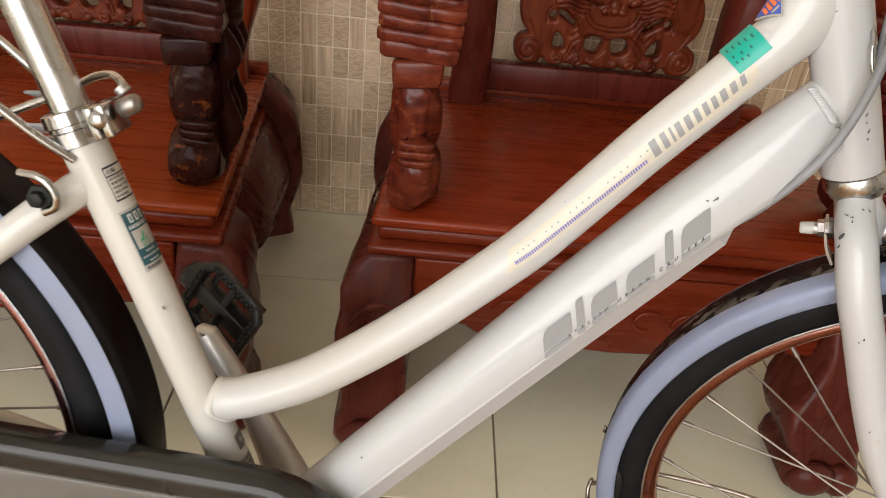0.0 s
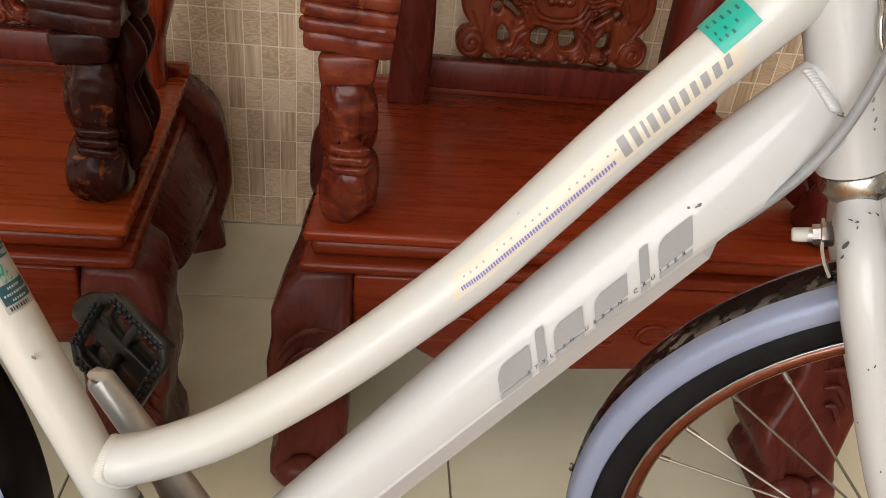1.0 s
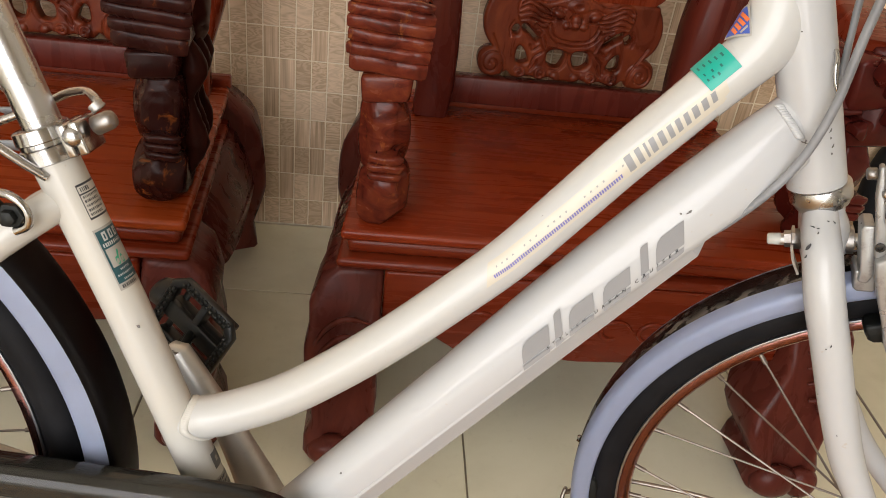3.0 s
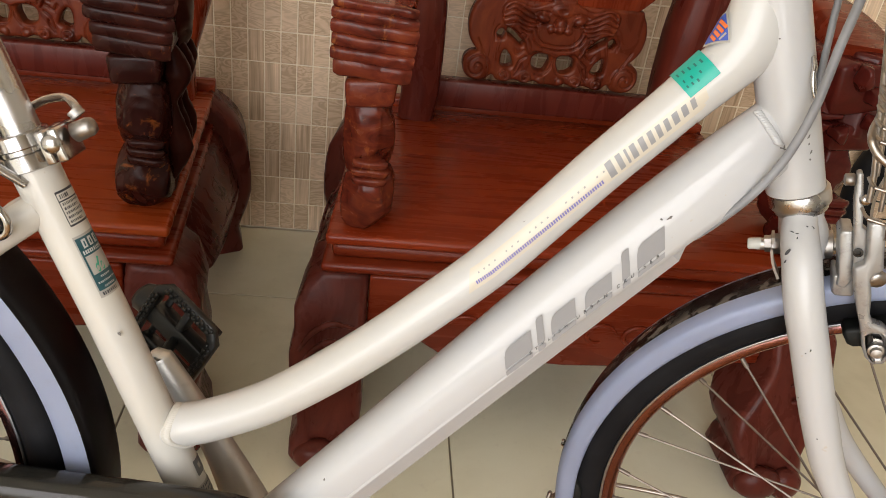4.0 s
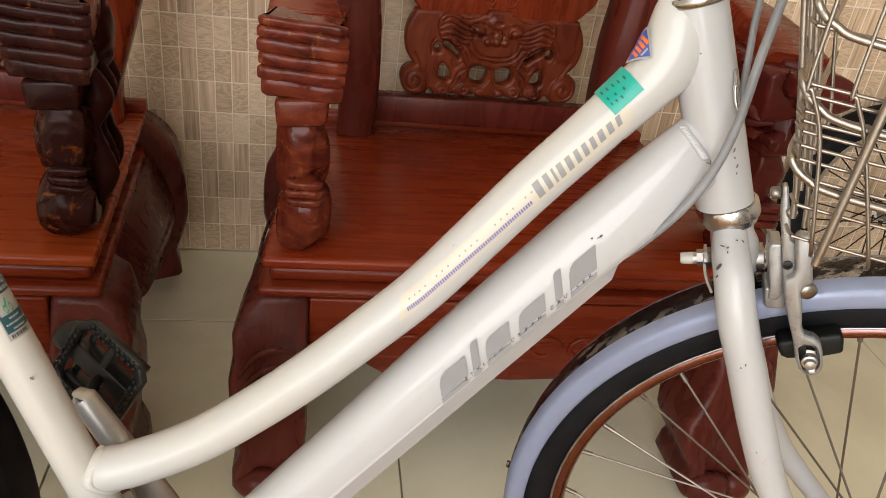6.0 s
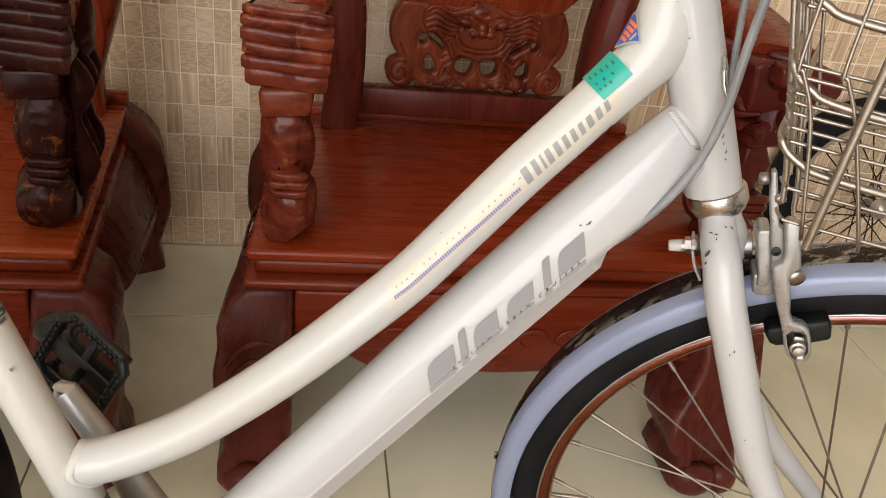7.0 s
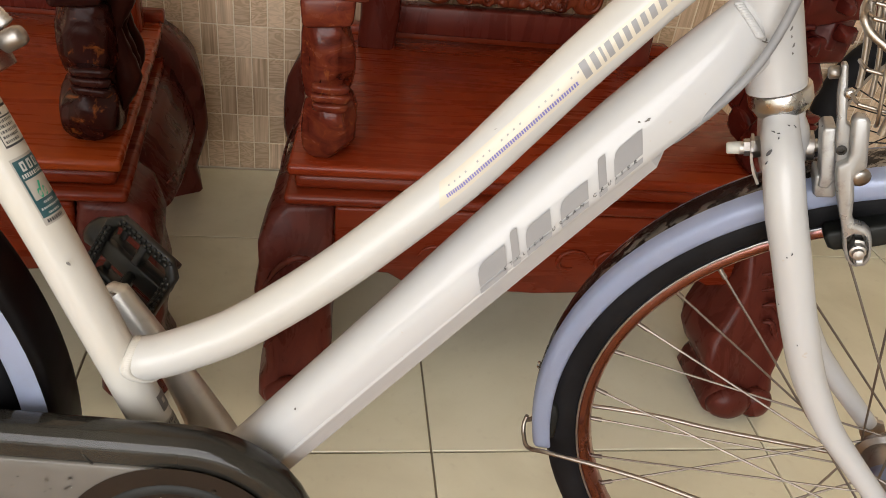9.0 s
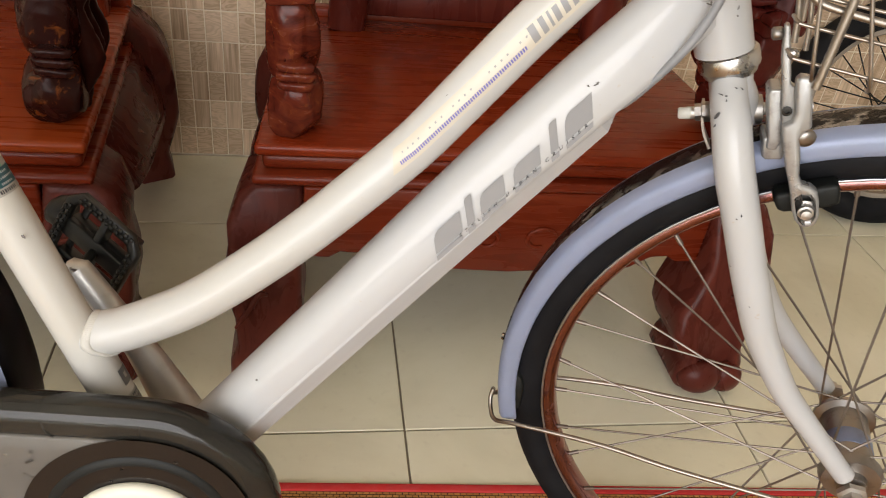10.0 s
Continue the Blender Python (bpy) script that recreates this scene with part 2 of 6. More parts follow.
def smooth_path(points, steps=8):
    """A soft curve through the points."""
    p = [Vector(q) for q in points]
    p = [2 * p[0] - p[1]] + p + [2 * p[-1] - p[-2]]
    out = []
    for i in range(1, len(p) - 2):
        for k in range(steps):
            t = k / steps
            a, b, c, d = p[i - 1], p[i], p[i + 1], p[i + 2]
            out.append(0.5 * (2 * b + (c - a) * t + (2 * a - 5 * b + 4 * c - d) * t * t + (3 * b - a - 3 * c + d) * t ** 3))
    out.append(p[-2])
    return out


def sweep(bm, points, radius, sides=14, section=None, up=(0, 1, 0)):
    """A tube along the points. radius: one number or one a point; section: (across, upward) pairs in units of radius."""
    pts = [Vector(q) for q in points]
    n = len(pts)
    rad = [radius] * n if isinstance(radius, (int, float)) else list(radius)
    if len(rad) != n:
        rad = [float(r) for r in np.interp(np.linspace(0, 1, n), np.linspace(0, 1, len(rad)), rad)]
    if section is None:
        section = [(math.cos(2 * math.pi * k / sides), math.sin(2 * math.pi * k / sides)) for k in range(sides)]
    side = None
    rings = []
    for i in range(n):
        d = (pts[min(i + 1, n - 1)] - pts[max(i - 1, 0)]).normalized()
        if side is None:
            side = Vector(up) - d * d.dot(Vector(up))
            if side.length < 1e-4:
                side = Vector((1, 0, 0)) - d * d.x
            if side.length < 1e-4:
                side = Vector((0, 0, 1))
        side = (side - d * d.dot(side)).normalized()
        other = d.cross(side)
        rings.append([bm.verts.new(pts[i] + rad[i] * (side * a + other * b)) for a, b in section])
    k = len(section)
    for i in range(n - 1):
        for j in range(k):
            bm.faces.new((rings[i][j], rings[i][(j + 1) % k], rings[i + 1][(j + 1) % k], rings[i + 1][j]))
    bm.faces.new(rings[0][::-1])
    bm.faces.new(rings[-1])
    return bm


def tube(points, radius, sides=14, section=None, up=(0, 1, 0)):
    return sweep(mesh_bm(), points, radius, sides, section, up)


def lathe(profile, axis_from, axis_to, sides=24, closed=False):
    """Turns (distance along, radius) pairs round the axis."""
    bm = mesh_bm()
    a, b = Vector(axis_from), Vector(axis_to)
    d = (b - a).normalized()
    s = Vector((0, 1, 0)) if abs(d.y) < 0.9 else Vector((1, 0, 0))
    s = (s - d * d.dot(s)).normalized()
    o = d.cross(s)
    rings = []
    for h, r in profile:
        rings.append([bm.verts.new(a + d * h + max(r, 1e-5) * (s * math.cos(t) + o * math.sin(t))) for t in [2 * math.pi * k / sides for k in range(sides)]])
    for i in range(len(rings) - 1 + (1 if closed else 0)):
        p, q = rings[i], rings[(i + 1) % len(rings)]
        for j in range(sides):
            bm.faces.new((p[j], p[(j + 1) % sides], q[(j + 1) % sides], q[j]))
    if not closed:
        bm.faces.new(rings[0][::-1])
        bm.faces.new(rings[-1])
    return bm


def block(x0, x1, y0, y1, z0, z1, bevel=0.003, seg=2):
    bm = mesh_bm()
    v = [bm.verts.new((x, y, z)) for x in (x0, x1) for y in (y0, y1) for z in (z0, z1)]
    for f in ((0, 1, 3, 2), (4, 6, 7, 5), (0, 4, 5, 1), (2, 3, 7, 6), (0, 2, 6, 4), (1, 5, 7, 3)):
        bm.faces.new([v[i] for i in f])
    if bevel:
        bmesh.ops.bevel(bm, geom=list(bm.edges), offset=bevel, segments=seg, affect="EDGES", profile=0.5)
    return bm


def plate(outline, depth_from, depth_to, axis="y", bevel=0.003, seg=2, holes=()):
    """A flat outline given thickness along the axis, with rounded rims; outline pairs are (x, z), or (x, y) for axis z, (y, z) for axis x."""
    bm = mesh_bm()

    def at(p, d):
        return {"y": (p[0], d, p[1]), "z": (p[0], p[1], d), "x": (d, p[0], p[1])}[axis]
    loops = [outline, *holes]
    edges = []
    for loop in loops:
        vs = [bm.verts.new(at(p, depth_from)) for p in loop]
        for i in range(len(vs)):
            edges.append(bm.edges.new((vs[i], vs[(i + 1) % len(vs)])))
    if holes:
        bmesh.ops.triangle_fill(bm, use_beauty=True, use_dissolve=True, edges=edges)
    else:
        bm.faces.new(list(bm.verts))
    got = bmesh.ops.extrude_face_region(bm, geom=list(bm.faces))
    move = Vector(at((0, 0), depth_to)) - Vector(at((0, 0), depth_from))
    bmesh.ops.translate(bm, vec=move, verts=[g for g in got["geom"] if isinstance(g, bmesh.types.BMVert)])
    bmesh.ops.recalc_face_normals(bm, faces=bm.faces)
    if bevel:
        rim = [e for e in bm.edges if len(e.link_faces) == 2 and e.calc_face_angle(0) > 0.9]
        bmesh.ops.bevel(bm, geom=rim, offset=bevel, segments=seg, affect="EDGES", profile=0.5)
    return bm


def ball(centre, radii, knobs=0.0, scale=30.0, u=20, v=12, square=1.0):
    """An uneven carved lump."""
    bm = mesh_bm()
    bmesh.ops.create_uvsphere(bm, u_segments=u, v_segments=v, radius=1.0)
    for w in bm.verts:
        d = Vector([math.copysign(abs(t) ** square, t) for t in w.co])
        k = 1 + knobs * noise.noise(Vector((d.x * radii[0], d.y * radii[1], d.z * radii[2])) * scale + Vector(centre) * 50)
        w.co = Vector((centre[0] + d.x * radii[0] * k, centre[1] + d.y * radii[1] * k, centre[2] + d.z * radii[2] * k))
    return bm


def chunk(centre, radii, seed, cuts=14, square=0.62, near=0.82, far=1.04, u=40, v=26):
    """A chiselled lump: a rounded block with random flats cut on it."""
    rng = random.Random(seed)
    flats = []
    for k in range(cuts):
        n = Vector((rng.gauss(0, 1), rng.gauss(0, 1), rng.gauss(0, 1))).normalized()
        flats.append((n, rng.uniform(near, far)))
    bm = mesh_bm()
    bmesh.ops.create_uvsphere(bm, u_segments=u, v_segments=v, radius=1.0)
    for w in bm.verts:
        d = Vector([math.copysign(abs(t) ** square, t) for t in w.co])
        for n, h in flats:
            over = d.dot(n) - h
            if over > 0:
                d -= n * over * 0.92
        d *= 1 + 0.03 * noise.noise(d * 2.5 + Vector((seed, 0, 0)))
        w.co = Vector((centre[0] + d.x * radii[0], centre[1] + d.y * radii[1], centre[2] + d.z * radii[2]))
    return bm


def chiselled(bm, amount, scale, seed):
    """Cuts wandering grooves into a lump."""
    bm.normal_update()
    for v in bm.verts:
        p = v.co * scale + Vector((seed * 3.1, 0, 0))
        n = noise.noise(p + Vector((0.6 * noise.noise(p * 0.7), 0.9 * noise.noise(p * 0.6 + Vector((7, 0, 0))), 0)))
        cut = max(0.0, 1 - abs(n) / 0.16) ** 2
        v.co -= v.normal * amount * (cut - 0.25 * noise.noise(p * 2.3))
    return bm


def loft(rings, sides=28):
    """Skins ellipses given as (centre, half axis, half axis)."""
    bm = mesh_bm()
    rows = []
    for c, a, b in rings:
        c, a, b = Vector(c), Vector(a), Vector(b)
        rows.append([bm.verts.new(c + a * math.cos(2 * math.pi * k / sides) + b * math.sin(2 * math.pi * k / sides)) for k in range(sides)])
    for p, q in zip(rows, rows[1:]):
        for j in range(sides):
            bm.faces.new((p[j], p[(j + 1) % sides], q[(j + 1) % sides], q[j]))
    bm.faces.new(rows[0][::-1])
    bm.faces.new(rows[-1])
    return bm


def joined(*parts):
    """Several bmeshes as one."""
    out = mesh_bm()
    for p in parts:
        me = bpy.data.meshes.new("tmp")
        p.to_mesh(me)
        p.free()
        out.from_mesh(me)
        bpy.data.meshes.remove(me)
    return out


def thing(name, m, label, category, group="", kind=""):
    ob = new(name)
    ob.empty_display_size = 0.1
    ob.matrix_world = m
    return tagged(ob, label, category, group, kind)


def setting(name, bm, mat, label, category, smooth=False):
    return tagged(part(name, bm, mat, None, "", None, smooth), label, category, "", "structure")


# ---- the room ----
X0, X1, Y0, Y1, TOP = -3.0, 3.2, -3.5, 0.75, 3.7
floor = setting("floor", block(X0, X1, Y0, Y1, -0.06, -0.004, 0), DARK_GROUT, "cream polished tile floor with dark joints", "floor")
wall_north = setting("wall_north", block(X0 - 0.15, X1 + 0.15, Y1 + 0.006, Y1 + 0.15, -0.06, TOP, 0), GROUT, "wall clad in wood-print mosaic tiles with pale joints", "wall")
setting("wall_west", block(X0 - 0.15, X0, Y0, Y1 + 0.004, -0.06, TOP, 0), PLASTER, "plain white painted side wall", "wall")
setting("wall_east", block(X1, X1 + 0.15, Y0, Y1 + 0.004, -0.06, TOP, 0), PLASTER, "plain white painted side wall", "wall")
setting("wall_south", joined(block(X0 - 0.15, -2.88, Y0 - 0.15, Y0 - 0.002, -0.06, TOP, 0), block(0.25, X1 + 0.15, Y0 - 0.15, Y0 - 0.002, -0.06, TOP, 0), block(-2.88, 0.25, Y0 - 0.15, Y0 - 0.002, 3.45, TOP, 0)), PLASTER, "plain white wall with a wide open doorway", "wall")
setting("ceiling", block(X0 - 0.15, X1 + 0.15, Y0 - 0.15, Y1 + 0.15, TOP + 0.002, TOP + 0.12, 0), PLASTER, "plain white ceiling", "ceiling")
setting("ground", block(-60, 60, -60, Y0 - 0.16, -0.12, -0.062, 0), rubber_mat("pale_concrete", (0.3, 0.29, 0.27), 0.9), "pale concrete yard outside the doorway", "ground")

# ---- carved armchairs ----
def mirror(pts):
    return pts + [(-x, z) for x, z in reversed(pts) if x > 1e-6]


def relief(path, r, flat=0.6, m=None):
    """A raised carved ridge."""
    bm = tube(smooth_path(path, 5), [r * 0.45, r, r, r * 0.5], 8)
    return bm


def flared(bm, s, z0=0.302, out=0.0, forward=0.0):
    """Pushes a straight part outwards and forwards the lower it goes."""
    for v in bm.verts:
        k = min(1.0, max(0.0, (z0 - v.co.z) / 0.1))
        k = k * k * (3 - 2 * k)
        v.co.x += s * out * k
        v.co.y -= forward * k
    return bm


def stepped(bm, forward=0.04):
    """Brings the lower leg further forward, to the foot."""
    for v in bm.verts:
        k = min(1.0, max(0.0, (0.2 - v.co.z) / 0.15))
        v.co.y -= forward * k * k * (3 - 2 * k)
    return bm


def front_leg(s, turned, step):
    """Broad bracketed leg with a waved outer edge; s is the side, -1 or 1."""
    pts = [(0.291, 0.3015), (0.291, 0.2), (0.279, 0.16), (0.262, 0.13), (0.258, 0.1), (0.268, 0.075), (0.284, 0.06), (0.276, 0.045), (0.272, 0.02), (0.284, 0.0), (0.362, 0.0), (0.377, 0.022), (0.378, 0.052), (0.37, 0.08), (0.38, 0.12), (0.391, 0.155), (0.392, 0.19), (0.386, 0.225), (0.388, 0.25), (0.374, 0.285), (0.352, 0.3015)]
    if not turned:
        pts = [(0.291, 0.3015), (0.291, 0.16), (0.288, 0.12), (0.29, 0.085), (0.302, 0.06), (0.298, 0.045), (0.296, 0.02), (0.306, 0.0), (0.376, 0.0), (0.388, 0.022), (0.387, 0.052), (0.377, 0.08)] + pts[14:]
    if s < 0:
        pts = [(-x, z) for x, z in reversed(pts)]
    bm = plate(pts, 0.0, 0.115, "y", 0.012, 4)
    bmesh.ops.subdivide_edges(bm, edges=[e for e in bm.edges if e.calc_length() > 0.05], cuts=3, use_grid_fill=True)
    return stepped(flared(bm, s, 0.302, 0, 0.045), step)


def leg_carving(s, step):
    return stepped(joined(*[relief([(s * (0.305 + 0.01 * k), -0.047, 0.245 - 0.028 * k), (s * (0.335 + 0.004 * k), -0.049, 0.252 - 0.03 * k), (s * 0.36, -0.048, 0.235 - 0.032 * k), (s * 0.378, -0.043, 0.2 - 0.03 * k)], 0.0045) for k in range(4)]), step)


def foot_scroll(s, turned, step=0.0):
    if not turned:
        return ball((s * 0.345, -0.043 - step, 0.03), (0.036, 0.02, 0.028), 0.05)
    return joined(ball((s * 0.312, -0.086, 0.031), (0.036, 0.02, 0.03), 0.05), ball((s * 0.356, -0.083, 0.029), (0.025, 0.019, 0.028), 0.05))


def ridge(x0, x1, h, out, back, seed):
    """One carved fold along x: a flat-faced lobe with uneven, knife-cut edges."""
    sec = [(back, h), (0.1 * out, 0.99 * h), (-0.7 * out, 0.88 * h), (-0.95 * out, 0.68 * h), (-out, 0.3 * h), (-0.94 * out, -0.25 * h), (-0.84 * out, -0.66 * h), (-0.55 * out, -0.86 * h), (0.3 * out, -0.99 * h), (back, -h)]
    x0 += 0.0028 * noise.noise(Vector((seed * 2.3, 0.4, 7)))
    x1 += 0.0028 * noise.noise(Vector((seed * 2.9, 3.4, 1)))
    n = 26
    pts, rad = [], []
    for i in range(n + 1):
        t = i / n
        x = x0 + (x1 - x0) * t
        e = min(t, 1 - t)
        w = noise.noise(Vector((x * 45, seed * 3.7, 0)))
        fine = noise.noise(Vector((x * 150, seed * 5.1, 3)))
        pts.append((x, 0.0025 * max(0.0, 1 - e / 0.05) ** 2 + 0.002 * w + 0.0008 * fine, 0.0017 * noise.noise(Vector((x * 30, seed * 1.9, 5)))))
        rad.append((1.0 if e > 0.06 else 0.9 + 1.6 * e) + 0.08 * w + 0.035 * fine)
    return tube(pts, rad, section=sec)


def inside(px, pz, loop):
    """Signed distance to a closed outline, positive within."""
    best = np.full(px.shape, 1e9)
    odd = np.zeros(px.shape, bool)
    for (ax, az), (bx, bz) in zip(loop, loop[1:] + loop[:1]):
        dx, dz = bx - ax, bz - az
        t = np.clip(((px - ax) * dx + (pz - az) * dz) / (dx * dx + dz * dz + 1e-12), 0, 1)
        best = np.minimum(best, np.hypot(px - ax - t * dx, pz - az - t * dz))
        hit = (az > pz) != (bz > pz)
        odd ^= hit & (px < ax + (pz - az) / (dz if dz else 1e-9) * dx)
    return np.where(odd, best, -best)


def soft(points, steps=6):
    """A closed, softened outline."""
    q = [points[-1]] + points + points[:2]
    out = smooth_path([(a, 0, b) for a, b in q], steps)[steps:-steps * 2]
    return [(v.x, v.z) for v in out]


def stroke(px, pz, points, wide):
    """A rounded ridge, 1 on its line and 0 from wide on."""
    line = [(v.x, v.z) for v in smooth_path([(a, 0, b) for a, b in points], 5)]
    best = np.full(px.shape, 1e9)
    for (ax, az), (bx, bz) in zip(line, line[1:]):
        dx, dz = bx - ax, bz - az
        t = np.clip(((px - ax) * dx + (pz - az) * dz) / (dx * dx + dz * dz + 1e-12), 0, 1)
        best = np.minimum(best, np.hypot(px - ax - t * dx, pz - az - t * dz))
    k = np.clip(1 - best / wide, 0, 1)
    return k * k * (3 - 2 * k)


def dome(px, pz, x, z, rx, rz, turn=0.0):
    c, s = math.cos(turn), math.sin(turn)
    a, b = px - x, pz - z
    return np.sqrt(np.clip(1 - ((a * c + b * s) / rx) ** 2 - ((b * c - a * s) / rz) ** 2, 0, 1))


def coil(x, z, r, turns, start, hand=1):
    return [(x + r * (1 - 0.85 * k / 14) * math.cos(start + hand * turns * 6.28 * k / 14), z + r * (1 - 0.85 * k / 14) * math.sin(start + hand * turns * 6.28 * k / 14)) for k in range(15)]


def splat_mesh():
    """Pierced, carved splat: a winged mask over scrolls, the same on both halves."""
    step = 0.0014
    xs, zs = np.arange(-0.182, 0.1821, step), np.arange(0.420, 0.5845, step)
    gx, gz = np.meshgrid(xs, zs, indexing="ij")
    ax = np.abs(gx)
    half = [(0.0, 0.5815), (0.024, 0.581), (0.034, 0.5725), (0.144, 0.5735), (0.16, 0.563), (0.169, 0.546), (0.1725, 0.525), (0.168, 0.502), (0.157, 0.486), (0.15, 0.4785), (0.163, 0.4745), (0.173, 0.464), (0.174, 0.448), (0.166, 0.433), (0.15, 0.4255), (0.128, 0.4265), (0.115, 0.437), (0.104, 0.4275), (0.088, 0.4265), (0.07, 0.431), (0.05, 0.4265), (0.03, 0.432), (0.016, 0.4265), (0.0, 0.4275)]
    loop = half + [(-a, b) for a, b in reversed(half[1:-1])]
    f = inside(gx, gz, soft(loop, 3))
    holes = [[(0.1, 0.5135), (0.108, 0.5195), (0.1155, 0.513), (0.113, 0.505), (0.104, 0.5045)],
             [(0.062, 0.5005), (0.07, 0.5055), (0.084, 0.517), (0.096, 0.5215), (0.097, 0.513), (0.086, 0.507), (0.074, 0.499), (0.066, 0.4945)],
             [(0.078, 0.458), (0.083, 0.472), (0.094, 0.483), (0.1, 0.478), (0.101, 0.46), (0.094, 0.4535), (0.084, 0.4545)],
             [(0.008, 0.468), (0.011, 0.48), (0.03, 0.4815), (0.0405, 0.475), (0.04, 0.46), (0.028, 0.452), (0.014, 0.4535)]]
    for h in holes:
        f = np.minimum(f, -inside(ax, gz, soft(h, 4)))
    edge = np.clip(f / 0.0075, 0, 1)
    high = 0.0075 * np.sqrt(np.clip(1 - (1 - edge) ** 2, 0, 1))
    bat = inside(ax, gz, soft([(-0.02, 0.583), (0.022, 0.5815), (0.034, 0.571), (0.06, 0.5635), (0.085, 0.571), (0.103, 0.5685), (0.1125, 0.557), (0.1105, 0.54), (0.104, 0.527), (0.088, 0.5235), (0.072, 0.512), (0.062, 0.502), (0.056, 0.489), (0.049, 0.481), (0.041, 0.487), (0.03, 0.4865), (0.014, 0.4835), (-0.02, 0.4835)], 4))
    k = np.clip(bat / 0.004, 0, 1)
    high += 0.0058 * np.sqrt(np.clip(1 - (1 - k) ** 2, 0, 1))
    high += 0.0065 * dome(ax, gz, 0.035, 0.5465, 0.0125, 0.0072, 0.25) + 0.007 * dome(ax, gz, 0, 0.5375, 0.011, 0.0125) + 0.0055 * dome(ax, gz, 0.0165, 0.5285, 0.0085, 0.0068) + 0.004 * dome(ax, gz, 0, 0.5275, 0.011, 0.006)
    high += 0.0035 * dome(ax, gz, 0, 0.5605, 0.021, 0.011) - 0.002 * dome(ax, gz, 0, 0.5605, 0.009, 0.005)
    grooves = [[(0.05, 0.548), (0.068, 0.556), (0.09, 0.565), (0.104, 0.558)], [(0.046, 0.5405), (0.066, 0.545), (0.09, 0.556), (0.107, 0.549)], [(0.04, 0.535), (0.064, 0.536), (0.086, 0.5455), (0.107, 0.54)], [(0.046, 0.527), (0.064, 0.528), (0.084, 0.535), (0.102, 0.532)], [(0.05, 0.519), (0.062, 0.52), (0.074, 0.5255)],
               [(0.046, 0.531), (0.04, 0.515), (0.026, 0.504), (0.0, 0.5005)], [(0.052, 0.523), (0.046, 0.508), (0.03, 0.4965), (0.0, 0.4925)], [(0.024, 0.5565), (0.036, 0.558), (0.05, 0.5535)], [(0.024, 0.537), (0.036, 0.5365), (0.048, 0.541)],
               [(0.056, 0.507), (0.05, 0.497), (0.047, 0.487)], [(0.0, 0.549), (0.008, 0.546), (0.012, 0.54)], coil(0.066, 0.511, 0.0065, 1.2, 0.5)]
    for g in grooves:
        high -= 0.0034 * stroke(ax, gz, g, 0.0026)
    # scrolls under the mask
    high += 0.006 * dome(ax, gz, 0.146, 0.4505, 0.027, 0.0255) + 0.006 * dome(ax, gz, 0.09, 0.4385, 0.013, 0.012) + 0.006 * dome(ax, gz, 0.05, 0.4385, 0.0125, 0.012) + 0.005 * dome(ax, gz, 0.02, 0.436, 0.01, 0.009)
    for g in (coil(0.146, 0.4505, 0.022, 1.35, 2.2, -1), coil(0.09, 0.4385, 0.008, 1.0, 0.5), coil(0.05, 0.4385, 0.008, 1.0, 2.6, -1), [(0.122, 0.43), (0.124, 0.455), (0.138, 0.478), (0.15, 0.5)], [(0.054, 0.476), (0.066, 0.466), (0.072, 0.448)], [(0.06, 0.486), (0.072, 0.478), (0.078, 0.488)], [(0.0, 0.478), (0.004, 0.46), (0.016, 0.447), (0.032, 0.446)], [(0.06, 0.462), (0.062, 0.452), (0.07, 0.442)], [(0.118, 0.5), (0.12, 0.515), (0.114, 0.526)]):
        high -= 0.003 * stroke(ax, gz, g, 0.003)
    gradx, gradz = np.gradient(f, step)
    size = gradx ** 2 + gradz ** 2 + 1e-9
    out = f < 0
    gx = np.where(out, gx - f * gradx / size, gx)
    gz = np.where(out, gz - f * gradz / size, gz)
    high = np.where(out, 0.0, high)
    cells = (f[:-1, :-1] > 0) | (f[1:, :-1] > 0) | (f[:-1, 1:] > 0) | (f[1:, 1:] > 0)
    ids, verts, faces = {}, [], []

    def at(i, j, rear):
        key = (i, j, rear)
        if key not in ids:
            ids[key] = len(verts)
            verts.append((float(gx[i, j]) + 0.007, 0.474 if rear else 0.4585 - float(high[i, j]), float(gz[i, j])))
        return ids[key]
    ni, nj = cells.shape
    for i in range(ni):
        for j in range(nj):
            if not cells[i, j]:
                continue
            faces.append((at(i, j, 0), at(i + 1, j, 0), at(i + 1, j + 1, 0), at(i, j + 1, 0)))
            for di, dj, a, b in ((-1, 0, (0, 1), (0, 0)), (1, 0, (1, 0), (1, 1)), (0, -1, (0, 0), (1, 0)), (0, 1, (1, 1), (0, 1))):
                p, q = i + di, j + dj
                if not (0 <= p < ni and 0 <= q < nj and cells[p, q]):
                    faces.append((at(i + b[0], j + b[1], 0), at(i + a[0], j + a[1], 0), at(i + a[0], j + a[1], 1), at(i + b[0], j + b[1], 1)))
    me = bpy.data.meshes.new("back_splat")
    me.from_pydata(verts, [], faces)
    bm = mesh_bm()
    bm.from_mesh(me)
    bpy.data.meshes.remove(me)
    return bm


